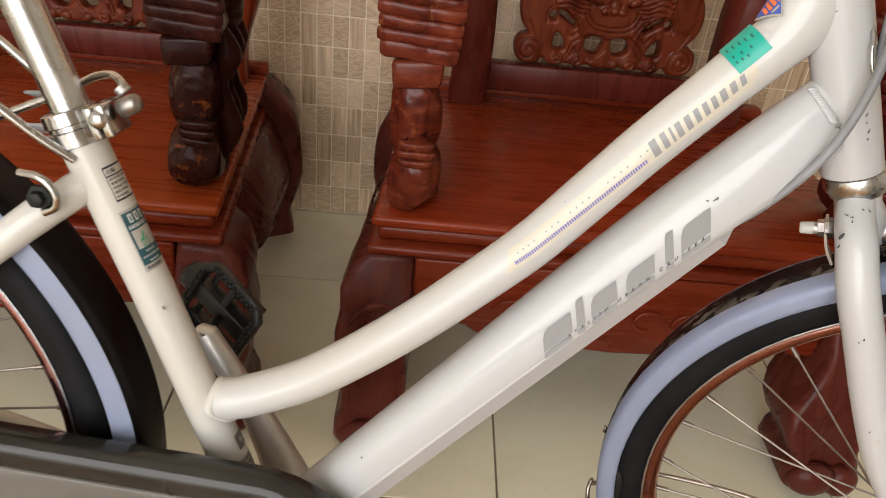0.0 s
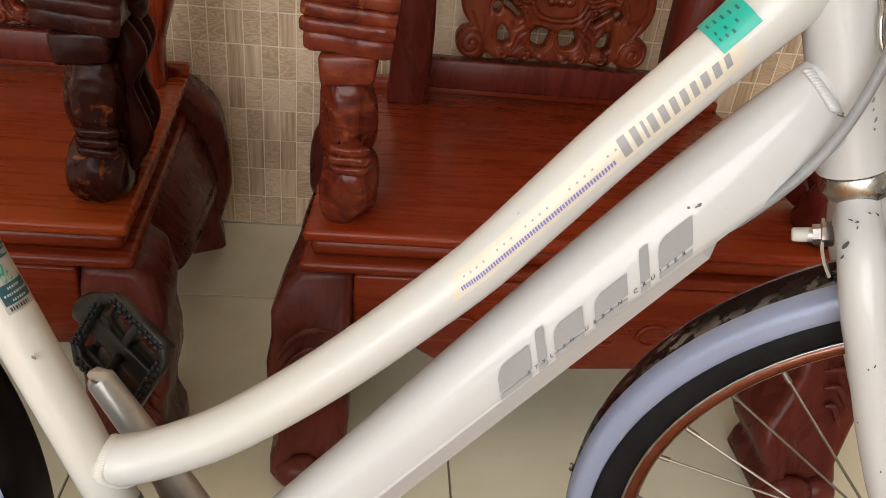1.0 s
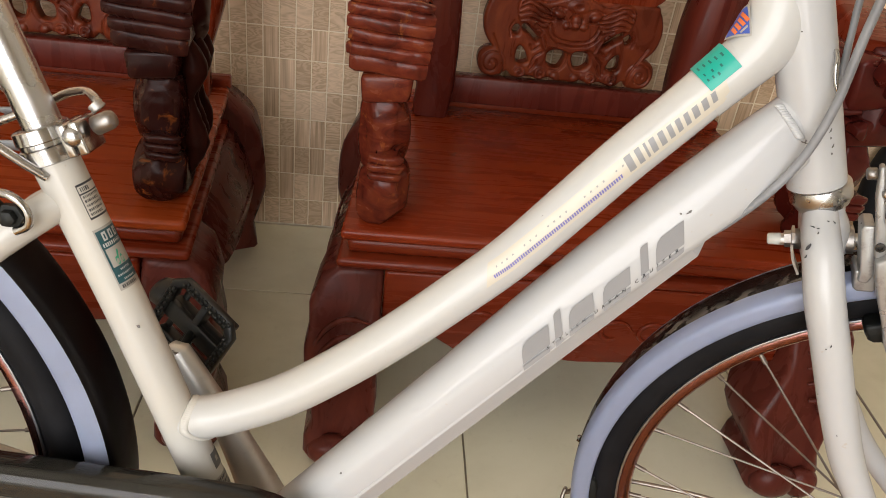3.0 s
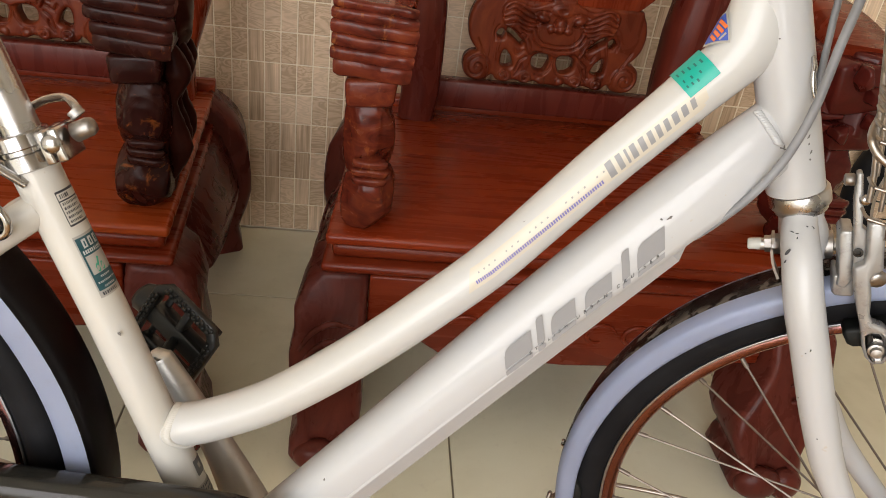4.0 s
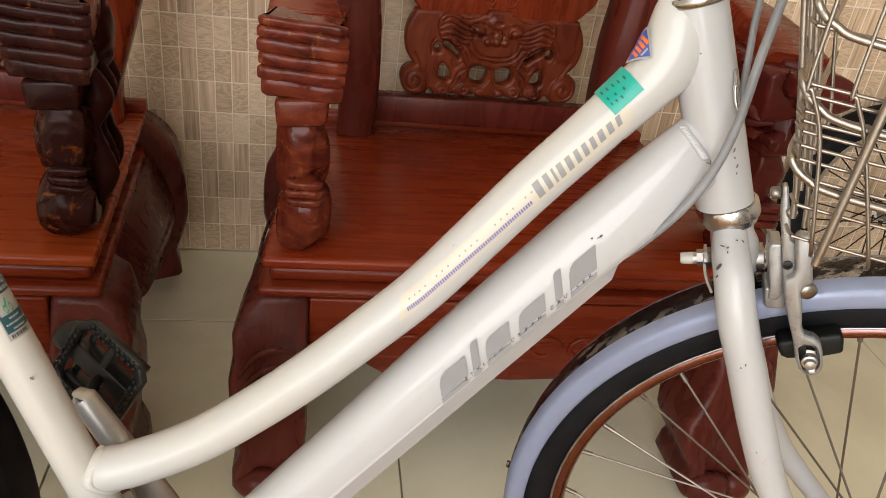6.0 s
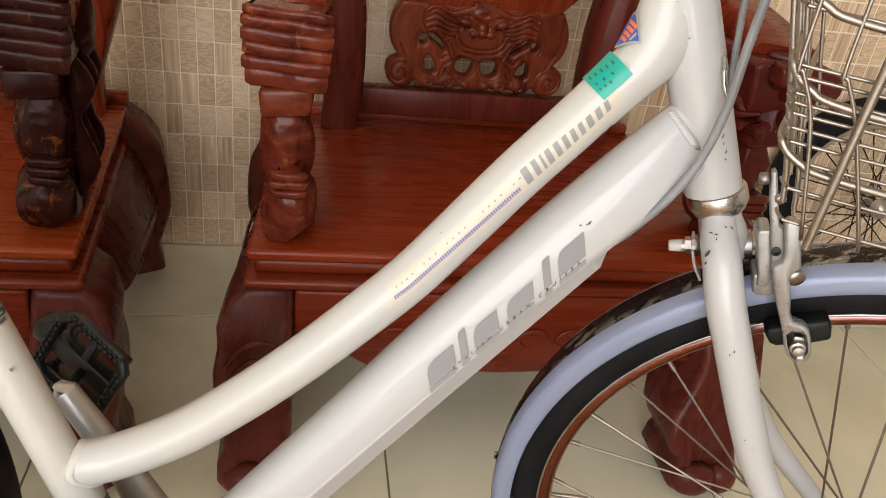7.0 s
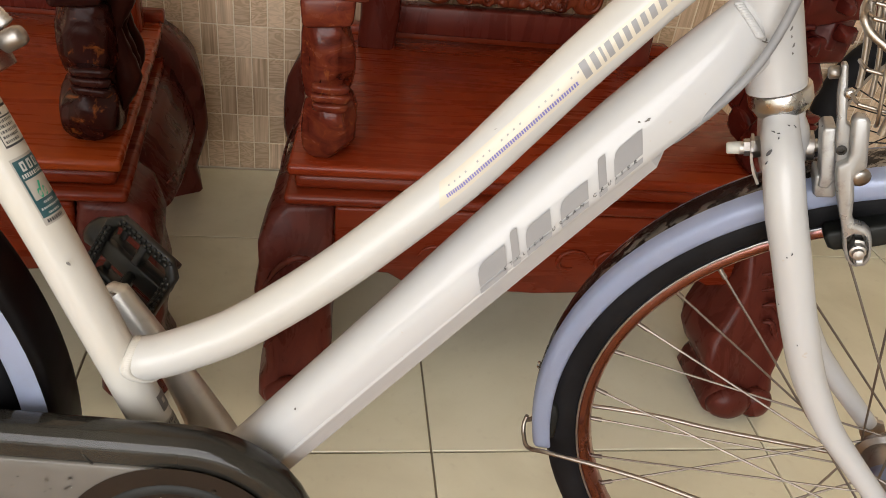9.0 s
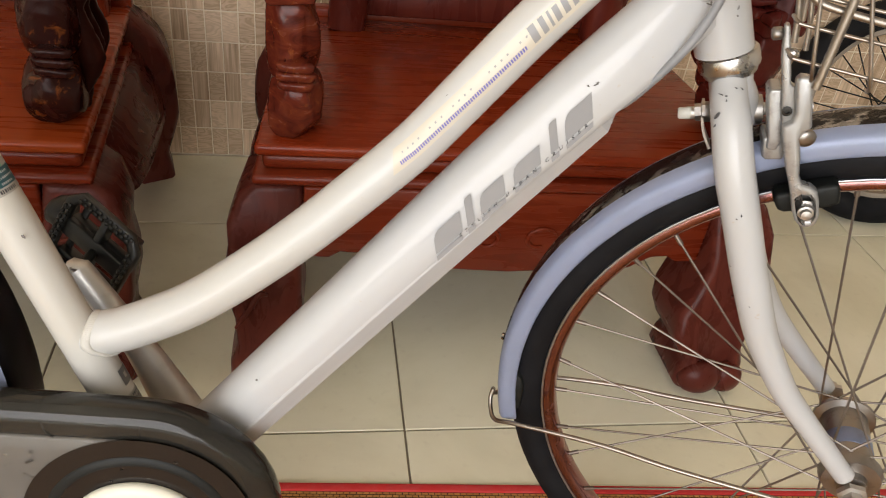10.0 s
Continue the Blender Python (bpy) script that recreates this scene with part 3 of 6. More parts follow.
def armchair(name, m, label, light_arms, arm_x, arm_y):
    ch = thing(name, m, label, "armchair", "carved armchairs along the wall")
    part("seat", block(-0.352, 0.352, 0.0, 0.47, 0.342, 0.358, 0.006, 3), WOOD_X if light_arms else WOOD_ORANGE, ch, "glossy hardwood seat board")
    part("seat_cove", block(-0.344, 0.344, 0.008, 0.5, 0.318, 0.3415, 0.009, 3), WOOD_TRIM, ch)
    part("seat_bead", block(-0.356, 0.356, -0.006, 0.5, 0.302, 0.3175, 0.007, 3), WOOD_TRIM, ch)
    part("seat_frame", block(-0.352, 0.352, 0.4705, 0.5, 0.3425, 0.372, 0.004), WOOD_X, ch)
    out = [(-0.29, 0.3015), (0.29, 0.3015), (0.29, 0.19), (0.255, 0.188), (0.24, 0.198), (0.215, 0.196), (0.185, 0.176), (0.12, 0.172), (0.0, 0.166), (-0.12, 0.172), (-0.185, 0.176), (-0.215, 0.196), (-0.24, 0.198), (-0.255, 0.188), (-0.29, 0.19)]
    apron = part("apron", plate(out, -0.004, 0.022, "y", 0.004), WOOD_TRIM, ch)
    swirl = []
    for s in (-1, 1):
        for k in range(3):
            c = Vector((s * (0.04 + 0.055 * k), -0.005, 0.225))
            swirl.append(relief([c + Vector((s * 0.028 * math.cos(a) * (1 - a / 9), 0, 0.024 * math.sin(a) * (1 - a / 9))) for a in [0.2 + 0.7 * i for i in range(8)]], 0.0035))
    tagged(part("carving", joined(*swirl), WOOD_TRIM, apron, "low scrollwork carved in the apron"), kind="stuff")
    for s in (-1, 1):
        leg = part("front_leg", front_leg(s, light_arms and s > 0, 0.04 if light_arms and s > 0 else 0.025 if light_arms else 0.0), WOOD_DARK, ch, "dark carved leg with a scroll foot")
        tagged(part("carving", leg_carving(s, 0.025 if light_arms else 0.0), WOOD_DARK, leg), kind="stuff")
        part("foot_scroll", foot_scroll(s, light_arms and s > 0, 0.025 if light_arms else 0.0), WOOD_DARK, leg)
        sides = [(0.1, 0.3015), (0.49, 0.3015), (0.515, 0.25), (0.51, 0.2), (0.49, 0.165), (0.42, 0.17), (0.3, 0.19), (0.2, 0.208), (0.12, 0.224), (0.1, 0.23)]
        bm = plate(sides, s * 0.305, s * 0.345, "x", 0.006)
        bmesh.ops.subdivide_edges(bm, edges=[e for e in bm.edges if e.calc_length() > 0.03], cuts=3, use_grid_fill=True)
        flared(bm, s, 0.302, 0.052)
        for v in bm.verts:
            k = min(1.0, max(0.0, (v.co.y - 0.22) / 0.2))
            v.co.x += s * (0.0 if light_arms else 0.026) * k * k * (3 - 2 * k) * math.exp(-((v.co.z - 0.282) / 0.03) ** 2)
        side = part("side_apron", bm, WOOD_DARK, ch, "dark carved side rail")
        def out_at(z):
            k = min(1.0, max(0.0, (0.302 - z) / 0.1))
            return s * (0.3445 + 0.052 * k * k * (3 - 2 * k))
        frame_line = [relief([(out_at(a - b * yy), yy, a - b * yy) for yy in (0.15, 0.25, 0.36, 0.44)], 0.003) for a, b in ((0.272, 0.02), (0.263, 0.165))]
        curls = [relief([Vector((out_at(0.252 - 0.005 * k + 0.011 * math.sin(a)), 0.2 + 0.055 * k + 0.02 * math.cos(a), 0.252 - 0.005 * k + 0.011 * math.sin(a))) for a in [0.3 + 0.75 * i for i in range(7)]], 0.0026) for k in range(4)]
        tagged(part("carving", joined(*frame_line, *curls), WOOD_DARK, side), kind="stuff")
        bm = tube(smooth_path([(s * 0.318, 0.455, 0.334), (s * 0.357, 0.475, 0.275), (s * 0.365, 0.49, 0.18), (s * 0.352, 0.49, 0.09), (s * 0.36, 0.495, 0.03)], 5), [0.038, 0.05, 0.05, 0.036, 0.036], section=[(-1, -0.8), (-0.8, -1), (0.8, -1), (1, -0.8), (1, 0.8), (0.8, 1), (-0.8, 1), (-1, 0.8)])
        part("back_leg", bm, WOOD_DARK, ch)
        # front arm support, from the seat up
        x = s * arm_x
        mat = WOOD_ARM if light_arms else WOOD_ARM_SHADED
        if light_arms and s > 0:
            mat = WOOD_MASK
        seed = 10 * (2 + s) + (5 if light_arms else 0)
        y = arm_y
        deep = 0.0016 if light_arms else 0.0026
        bm = chiselled(chunk((x, 0.056 + y, 0.482), (0.0335, 0.044, 0.062), seed, 12, 0.6, 0.86, 1.05, 72, 48), deep, 42, seed)
        post = part("arm_support", bm, mat, ch, "chiselled front arm support with knops and scrolls")
        bm = chunk((x - s * 0.004, 0.036 + y, 0.397), (0.0345, 0.04, 0.041), seed + 1, 12, 0.55, 0.86, 1.05, 56, 36)
        part("foot_knop", chiselled(bm, 0.0007, 30, seed + 1), mat, post)
        # the left chair's rear carving takes the wood with shade in its colour
        rear = mat if light_arms else WOOD_SHADED
        rng = random.Random(seed)
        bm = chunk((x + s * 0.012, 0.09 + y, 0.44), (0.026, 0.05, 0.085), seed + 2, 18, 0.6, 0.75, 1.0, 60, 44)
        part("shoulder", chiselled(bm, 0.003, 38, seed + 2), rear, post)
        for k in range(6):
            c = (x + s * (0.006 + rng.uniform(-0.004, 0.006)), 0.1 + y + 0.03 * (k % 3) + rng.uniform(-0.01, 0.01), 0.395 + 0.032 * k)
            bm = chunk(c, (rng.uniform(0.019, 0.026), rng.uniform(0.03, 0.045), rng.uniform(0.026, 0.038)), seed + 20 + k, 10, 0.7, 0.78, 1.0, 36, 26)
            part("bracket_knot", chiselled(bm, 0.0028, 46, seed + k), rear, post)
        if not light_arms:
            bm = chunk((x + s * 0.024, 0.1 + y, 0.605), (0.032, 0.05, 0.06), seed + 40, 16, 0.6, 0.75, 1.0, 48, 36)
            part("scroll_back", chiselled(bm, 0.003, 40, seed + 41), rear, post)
            for k in range(3):
                yy = 0.055 + 0.034 * k + y + rng.uniform(-0.006, 0.006)
                j = [rng.uniform(-0.007, 0.007) for i in range(5)]
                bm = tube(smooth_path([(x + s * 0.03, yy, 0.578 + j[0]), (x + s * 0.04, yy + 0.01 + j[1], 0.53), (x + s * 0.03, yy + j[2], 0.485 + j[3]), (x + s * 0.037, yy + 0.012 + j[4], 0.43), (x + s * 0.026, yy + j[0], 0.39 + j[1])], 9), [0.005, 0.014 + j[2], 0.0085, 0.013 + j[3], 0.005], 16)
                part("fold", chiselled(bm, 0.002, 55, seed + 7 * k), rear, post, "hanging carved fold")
        bm = block(x - 0.031, x + 0.031, y + 0.004, 0.09 + y, 0.528, 0.5645, 0.007, 3)
        for v in bm.verts:
            v.co.x = x + (v.co.x - x) * (1 + 3.0 * (v.co.z - 0.552))
            v.co.z += 0.09 * (v.co.x - x)
        part("collar", bm, mat, post)
        for k, (z, wide) in enumerate(((0.4325, 0.0145), (0.4445, 0.0165), (0.456, 0.0155))):
            part("rib", ridge(-wide, wide, 0.0062, 0.009, 0.03, k + seed), mat, post, "", pose(x + 0.006, y + 0.004, z, 0, 3, 0))
        if light_arms and s > 0:
            scroll = part("arm_scroll", chunk((x + 0.004, 0.055 + y, 0.592), (0.045, 0.06, 0.058), 77, 26, 0.62, 0.7, 0.98, 56, 36), mat, ch, "carved mask at the end of the arm")
            lip = soft([(0.255, 0.635), (0.3, 0.641), (0.341, 0.641), (0.37, 0.633), (0.383, 0.618), (0.381, 0.6), (0.36, 0.59), (0.32, 0.584), (0.262, 0.575)], 3)
            part("arm_lip", plate(lip, y + 0.004, y + 0.13, "y", 0.006, 3), mat, scroll, "outward curled lip of the arm")
            folds = []
            rng = random.Random(12)
            for k in range(16):
                c = Vector((x - 0.04 + rng.uniform(-0.004, 0.004), y + 0.005 + 0.024 * (k % 4) + rng.uniform(-0.006, 0.006), 0.552 + 0.025 * (k // 4) + rng.uniform(-0.007, 0.007)))
                if k % 4 == 0:
                    c = Vector((x + rng.uniform(-0.035, 0.01), y - 0.001, c.z))
                folds.append(chunk(c, (rng.uniform(0.009, 0.014), rng.uniform(0.013, 0.022), rng.uniform(0.01, 0.017)), 90 + k, 14, 0.6, 0.7, 0.95, 28, 18))
            folds.append(relief([(x - 0.042, 0.085 + y, 0.572), (x - 0.05, 0.05 + y, 0.562), (x - 0.045, 0.02 + y, 0.568), (x - 0.03, 0.0 + y, 0.576)], 0.006))
            folds.append(relief([(x - 0.043, 0.09 + y, 0.622), (x - 0.051, 0.06 + y, 0.632), (x - 0.048, 0.03 + y, 0.626), (x - 0.035, 0.002 + y, 0.637)], 0.006))
            tagged(part("carving", joined(*folds), mat, scroll, "deep folds of the mask"), kind="stuff")
        else:
            scroll = part("arm_scroll", block(x - 0.0425, x + 0.0425, y + 0.003, 0.08 + y, 0.565, 0.648, 0.004, 2), mat, ch, "ribbed scroll at the end of the arm")
            taper = (0.05, 0.0505, 0.046, 0.0445, 0.041, 0.04) if not light_arms else (0.045, 0.0462, 0.0475, 0.0452, 0.0462, 0.044)
            outer = (0.0485, 0.049, 0.0465, 0.0465, 0.043, 0.0415) if not light_arms else (0.0445, 0.046, 0.047, 0.0448, 0.0455, 0.0425)
            for k, (z, h, out, tip) in enumerate(((0.648, 0.006, 0.0065, 4.0), (0.6365, 0.0078, 0.0085, 4.4), (0.622, 0.0092, 0.009, 3.2), (0.6062, 0.0088, 0.0072, 5.0), (0.591, 0.009, 0.0085, 3.8), (0.5745, 0.0115, 0.0068, 4.6))):
                a, b = (taper[k], outer[k]) if s > 0 else (outer[k], taper[k])
                part("ridge", ridge(-a, b, h, out, 0.085, k + seed), mat, scroll, "", pose(x, y + 0.006, z, 0, tip, 0))
        bm = tube(smooth_path([(x, 0.042 + arm_y, 0.622), (x + s * 0.012, 0.16, 0.648), (x + s * 0.014, 0.3, 0.66), (x - s * 0.01, 0.43, 0.67)], 6), [0.045, 0.036, 0.032, 0.038], section=[(-1, -0.5), (-0.8, -0.75), (0.8, -0.75), (1, -0.5), (1, 0.4), (0.7, 0.7), (-0.7, 0.7), (-1, 0.4)], up=(1, 0, 0))
        part("armrest", bm, WOOD_TRIM, ch)
        lean = 0.04 if s > 0 and not light_arms else 0.0
        bm = tube(smooth_path([(s * 0.247 + lean, 0.435, 0.358), (s * 0.243 + 1.1 * lean, 0.436, 0.43), (s * 0.255 + 1.45 * lean, 0.44, 0.54), (s * 0.272 + 1.65 * lean, 0.45, 0.66), (s * 0.265 + lean, 0.475, 0.86)], 6), [0.034, 0.036, 0.046, 0.05, 0.036], section=[(-1, -0.55), (-0.75, -0.9), (0.75, -0.9), (1, -0.55), (1, 0.55), (0.75, 0.9), (-0.75, 0.9), (-1, 0.55)], up=(1, 0, 0))
        part("back_post", bm, WOOD_MAROON if light_arms else WOOD_Z, ch, "smooth red back post")
    part("back_rail", block(-0.225, 0.225, 0.445, 0.475, 0.3725, 0.422, 0.004), WOOD_MAROON, ch)
    part("back_splat", splat_mesh(), WOOD_CARVED, ch, "pierced back splat carved with a winged mask and scroll feet")
    up = [(0.0, 0.5695), (0.144, 0.5695), (0.156, 0.579), (0.178, 0.6), (0.192, 0.64), (0.195, 0.75), (0.16, 0.85), (0.0, 0.88)]
    panel = part("back_panel", plate([(x + 0.007, z) for x, z in mirror(up)], 0.4535, 0.482, "y", 0.003), WOOD_Z, ch, "smooth upper back panel")
    curls = [relief([(0.007 + s * 0.02 + s * a, 0.4525, 0.597 + b) for a, b in coil(0, 0, 0.013, 1.3, 2.0 if s > 0 else 1.1, s)], 0.0022) for s in (-1, 1)]
    tagged(part("carving", joined(*curls), WOOD_Z, panel), kind="stuff")
    part("top_rail", tube(smooth_path([(-0.29, 0.475, 0.86), (-0.15, 0.482, 0.885), (0, 0.485, 0.91), (0.15, 0.482, 0.885), (0.29, 0.475, 0.86)], 6), [0.03, 0.034, 0.045, 0.034, 0.03], section=[(-0.5, -1), (0.5, -1), (0.6, 0), (0.5, 1), (-0.5, 1), (-0.6, 0)]), WOOD_X, ch)
    for o in ch.children_recursive:
        for v in o.data.vertices:
            v.co.x *= 1 - 0.2 * max(0.0, v.co.y)
    return ch


armchair("carved_armchair", pose(0.147, 0.15, 0), "carved red hardwood armchair standing against the tiled wall", True, 0.308, 0.012)
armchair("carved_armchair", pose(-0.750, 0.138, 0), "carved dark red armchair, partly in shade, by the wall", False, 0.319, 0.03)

# ---- the bicycle ----
BIKE = pose(0.1522, -0.3135, 0.0, -7.70, 0, -4.285)
FORK_WORLD = pose(0.350, -0.3015, 0.3205, 0, 0, -22.25)
FORK = BIKE.inverted() @ FORK_WORLD
WHEEL = BIKE.inverted() @ pose(0.3514, -0.3074, 0.3224, 1.22, 0, -25.77)
REAR = pose(-0.862, 0, 0.3225)
bike = thing("bicycle", BIKE, "pearl white step-through city bicycle, worn and scuffed, wheel turned aside", "bicycle")


def L(*pts):
    """Points of the frame's middle plane."""
    return [(p[0], p[2] if len(p) > 2 else 0.0, p[1]) for p in pts]


SEAT_LINE = [(-0.5633, 0.624), (-0.5118, 0.494), (-0.4483, 0.323), (-0.4208, 0.249)]
TOP_LINE = [(-0.4685, 0.3895), (-0.452, 0.3945), (-0.4305, 0.4015), (-0.3845, 0.4248), (-0.3403, 0.4573), (-0.2974, 0.494), (-0.2567, 0.5333), (-0.2181, 0.5728), (-0.1822, 0.6174), (-0.1492, 0.6591), (-0.1157, 0.6985), (-0.0886, 0.7315), (-0.0606, 0.7645)]
seat_tube = part("seat_tube", tube(L(*SEAT_LINE), 0.0172, 24), PEARL_AGED, bike)
top_tube = part("top_tube", tube(smooth_path(L(*TOP_LINE), 5), [0.0164] + [0.0182] * 12, 28), PEARL_MID, bike)
HALF = [(0.006, 0.0322), (0.012, 0.0304), (0.0165, 0.0276), (0.0202, 0.0236), (0.0228, 0.018), (0.024, 0.0115), (0.0244, 0.004), (0.0243, -0.003), (0.0228, -0.008), (0.018, -0.0105)]
BODY = [(0, 0.0327)] + HALF + [(0, -0.0112)] + [(-a, b) for a, b in reversed(HALF)]
bm = tube(smooth_path(L((-0.4025, 0.2459), (-0.3428, 0.3184), (-0.2517, 0.4298), (-0.1692, 0.5302), (-0.1021, 0.6074), (-0.0669, 0.6462), (-0.0425, 0.6729), (-0.0177, 0.7006)), 6), [1, 1, 1, 1.04, 1.09, 1.11, 1.12, 1.1], section=[(-a, b) for a, b in BODY], up=(0, 1, 0))
for v in bm.verts:
    k = min(1.0, max(0.0, ((v.co.x + 0.115) * 0.66 + (v.co.z - 0.605) * 0.75) / 0.135))
    v.co.y *= 1 - 0.46 * k ** 2.6
down_tube = part("down_tube", bm, PEARL, bike, "broad flattened pearl white down tube")
LOW = [(0.02, 0.006), (0.0237, 0.0012), (0.0238, -0.0006), (0.0234, -0.0015), (0.0136, -0.0168), (0.0105, -0.0178)]
COVER = LOW + [(-a, b) for a, b in reversed(LOW)]
part("under_cover", tube(L((-0.4010, 0.2446), (-0.3406, 0.3166), (-0.2481, 0.4267), (-0.1645, 0.5261), (-0.0951, 0.6090), (-0.0872, 0.6194)), [1.06, 1.05, 1.03, 1.02, 1.02, 0.72], section=[(-a, b) for a, b in COVER], up=(0, 1, 0)), PEARL, down_tube, "flat-bottomed cover strip under the tube", None, False)
TN = Vector((-0.762, 0, 0.647))
flare = []
for k in range(19):
    t = k / 18
    g = t * t * (3 - 2 * t)
    c = Vector((-0.104, 0, 0.7115)).lerp(Vector((-0.0515, 0, 0.7735)), t)
    tip = 1 - 0.16 * max(0.0, (t - 0.7) / 0.3) ** 2
    up, low = 0.0181 + 0.021 * g ** 3, (0.0181 + 0.003 * g) * tip
    flare.append((c + TN * (up - low) * 0.5, (0, (0.0181 + 0.0026 * g) * tip, 0), TN * (up + low) * 0.5))
part("joint_fillet", loft(flare), PEARL_MID, top_tube, "smooth weld fillet at the head")
part("head_tube", tube(L((-0.0066, 0.6603), (-0.0095, 0.6675), (-0.0335, 0.727), (-0.062, 0.797)), 0.0204, 32), PEARL, bike)
part("headset_ring_upper", lathe([(0, 0.0215), (0.001, 0.0232), (0.005, 0.0236), (0.007, 0.0225)], (-0.0585, 0, 0.7945), (-0.088, 0, 0.867), 28), CHROME, bike, "worn chrome upper headset ring")
part("headset_cap", lathe([(0.006, 0.02), (0.007, 0.0225), (0.012, 0.0235), (0.016, 0.02), (0.03, 0.016)], (-0.0595, 0, 0.797), (-0.088, 0, 0.867), 28), BLACK, bike, "dark headset cap")
part("stem", tube(L((-0.0685, 0.819), (-0.088, 0.867)), 0.0115, 18), ALLOY, bike)
part("bottom_bracket_shell", lathe([(0, 0.02), (0.004, 0.023), (0.07, 0.023), (0.074, 0.02)], (-0.41, -0.037, 0.243), (-0.41, 0.037, 0.243), 24), PEARL, bike)
beads = []
for k in range(80):
    a = 2 * math.pi * k / 80
    y, w = 0.0169 * math.cos(a), 0.0177 * math.sin(a)
    q = math.sqrt(0.0184 ** 2 - y * y)
    s = (w - 0.058 * q) / 0.994
    beads.append(ball((-0.4692 - 0.356 * s + 0.934 * q, y, 0.3885 + 0.934 * s + 0.356 * q), (0.0046, 0.0021, 0.0021), 0.15, 200, 10, 8))
part("weld_bead", joined(*beads), PEARL_AGED, top_tube, "rippled weld bead")
beads = []
for k in range(15):
    t = k / 25
    a = 0.35 + 1.9 * t
    c = Vector((-0.0525 + 0.026 * t, 0.0, 0.713 - 0.03 * t)) + Vector((0.0, -0.0198 * math.sin(a) ** 0.8, 0.0))
    beads.append(ball(c, (0.0036, 0.0019, 0.0018), 0.15, 200, 10, 8))
part("weld_bead", joined(*beads), PEARL, down_tube, "rippled weld bead at the head")
part("seat_post", tube(L((-0.5535, 0.607), (-0.65, 0.86)), 0.0140, 24), BRUSHED, bike, "polished alloy seat post")
# seat clamp with its lever
d = Vector((-0.381, 0, 1)).normalized()
c0 = Vector((-0.5623, 0, 0.6225))
clamp = part("seat_clamp", lathe([(0, 0.0178), (0.001, 0.02), (0.012, 0.0205), (0.013, 0.0188), (0.016, 0.0188), (0.017, 0.0205), (0.026, 0.02), (0.027, 0.0178)], c0 - d * 0.014, c0 + d * 0.014, 28), CHROME, bike, "chrome quick-release seat clamp")
f = Vector((1, 0, 0.381)).normalized()
for k in (0, 1):
    p = c0 + f * (0.026 + 0.009 * k) + Vector((0, -0.006, 0))
    bm = block(-0.0035, 0.0035, -0.016, 0.014, -0.012, 0.012, 0.0015)
    part("clamp_ear", bm, CHROME, clamp, "", Matrix.Translation(p) @ pose(0, 0, 0, 0, -20.8, 0))
part("clamp_bolt", lathe([(0, 0.004), (0.001, 0.0075), (0.007, 0.0075), (0.01, 0.0055), (0.011, 0.002)], (-0.534, -0.014, 0.6356), (-0.5329, -0.03, 0.6356), 16), CHROME, clamp)
part("lever_barrel", lathe([(0, 0.0055), (0.001, 0.007), (0.013, 0.007), (0.016, 0.0058), (0.0175, 0.003)], (-0.5245, -0.006, 0.6403), (-0.5098, -0.006, 0.6487), 18), HUB_MAT, clamp)
part("barrel_slot", lathe([(0, 0.0022), (0.0004, 0.003), (0.0008, 0.0022)], (-0.5108, -0.006, 0.6482), (-0.505, -0.006, 0.6515), 12), NUT, clamp)
part("lever", tube(smooth_path([(-0.5244, 0.002, 0.6525), (-0.5298, 0.008, 0.6575), (-0.5399, 0.016, 0.659), (-0.554, 0.02, 0.6548), (-0.5678, 0.022, 0.6469), (-0.587, 0.022, 0.6367), (-0.65, 0.024, 0.606)], 6), 0.0033, 12), CHROME, clamp)
part("spring_collar", lathe([(0, 0.0052), (0.0015, 0.006), (0.003, 0.0052), (0.0045, 0.006), (0.006, 0.0052)], (-0.5285, 0.004, 0.6545), (-0.5235, 0.004, 0.6495), 14), ALLOY, clamp)
# stays
for s in (-1, 1):
    part("seat_stay", tube(smooth_path(L((-0.556, 0.578, 0.006 * s), (-0.585, 0.557, 0.026 * s), (-0.62, 0.527, 0.04 * s), (-0.72, 0.44, 0.052 * s), (-0.855, 0.328, 0.062 * s)), 5), [0.013, 0.0135, 0.0125, 0.0095, 0.0085], 16), PEARL_AGED, bike)
    part("chain_stay", tube(smooth_path(L((-0.425, 0.245, 0.02 * s), (-0.5, 0.25, 0.03 * s), (-0.66, 0.285, 0.05 * s), (-0.855, 0.32, 0.062 * s)), 5), [0.012, 0.011, 0.01, 0.0085], 14), PEARL_AGED, bike)
    part("carrier_strut", tube(smooth_path(L((-0.556, 0.602, 0.017 * s), (-0.578, 0.621, 0.026 * s), (-0.61, 0.65, 0.036 * s), (-0.68, 0.69, 0.045 * s), (-0.78, 0.7, 0.05 * s)), 5), 0.0036, 10), CHROME, bike)


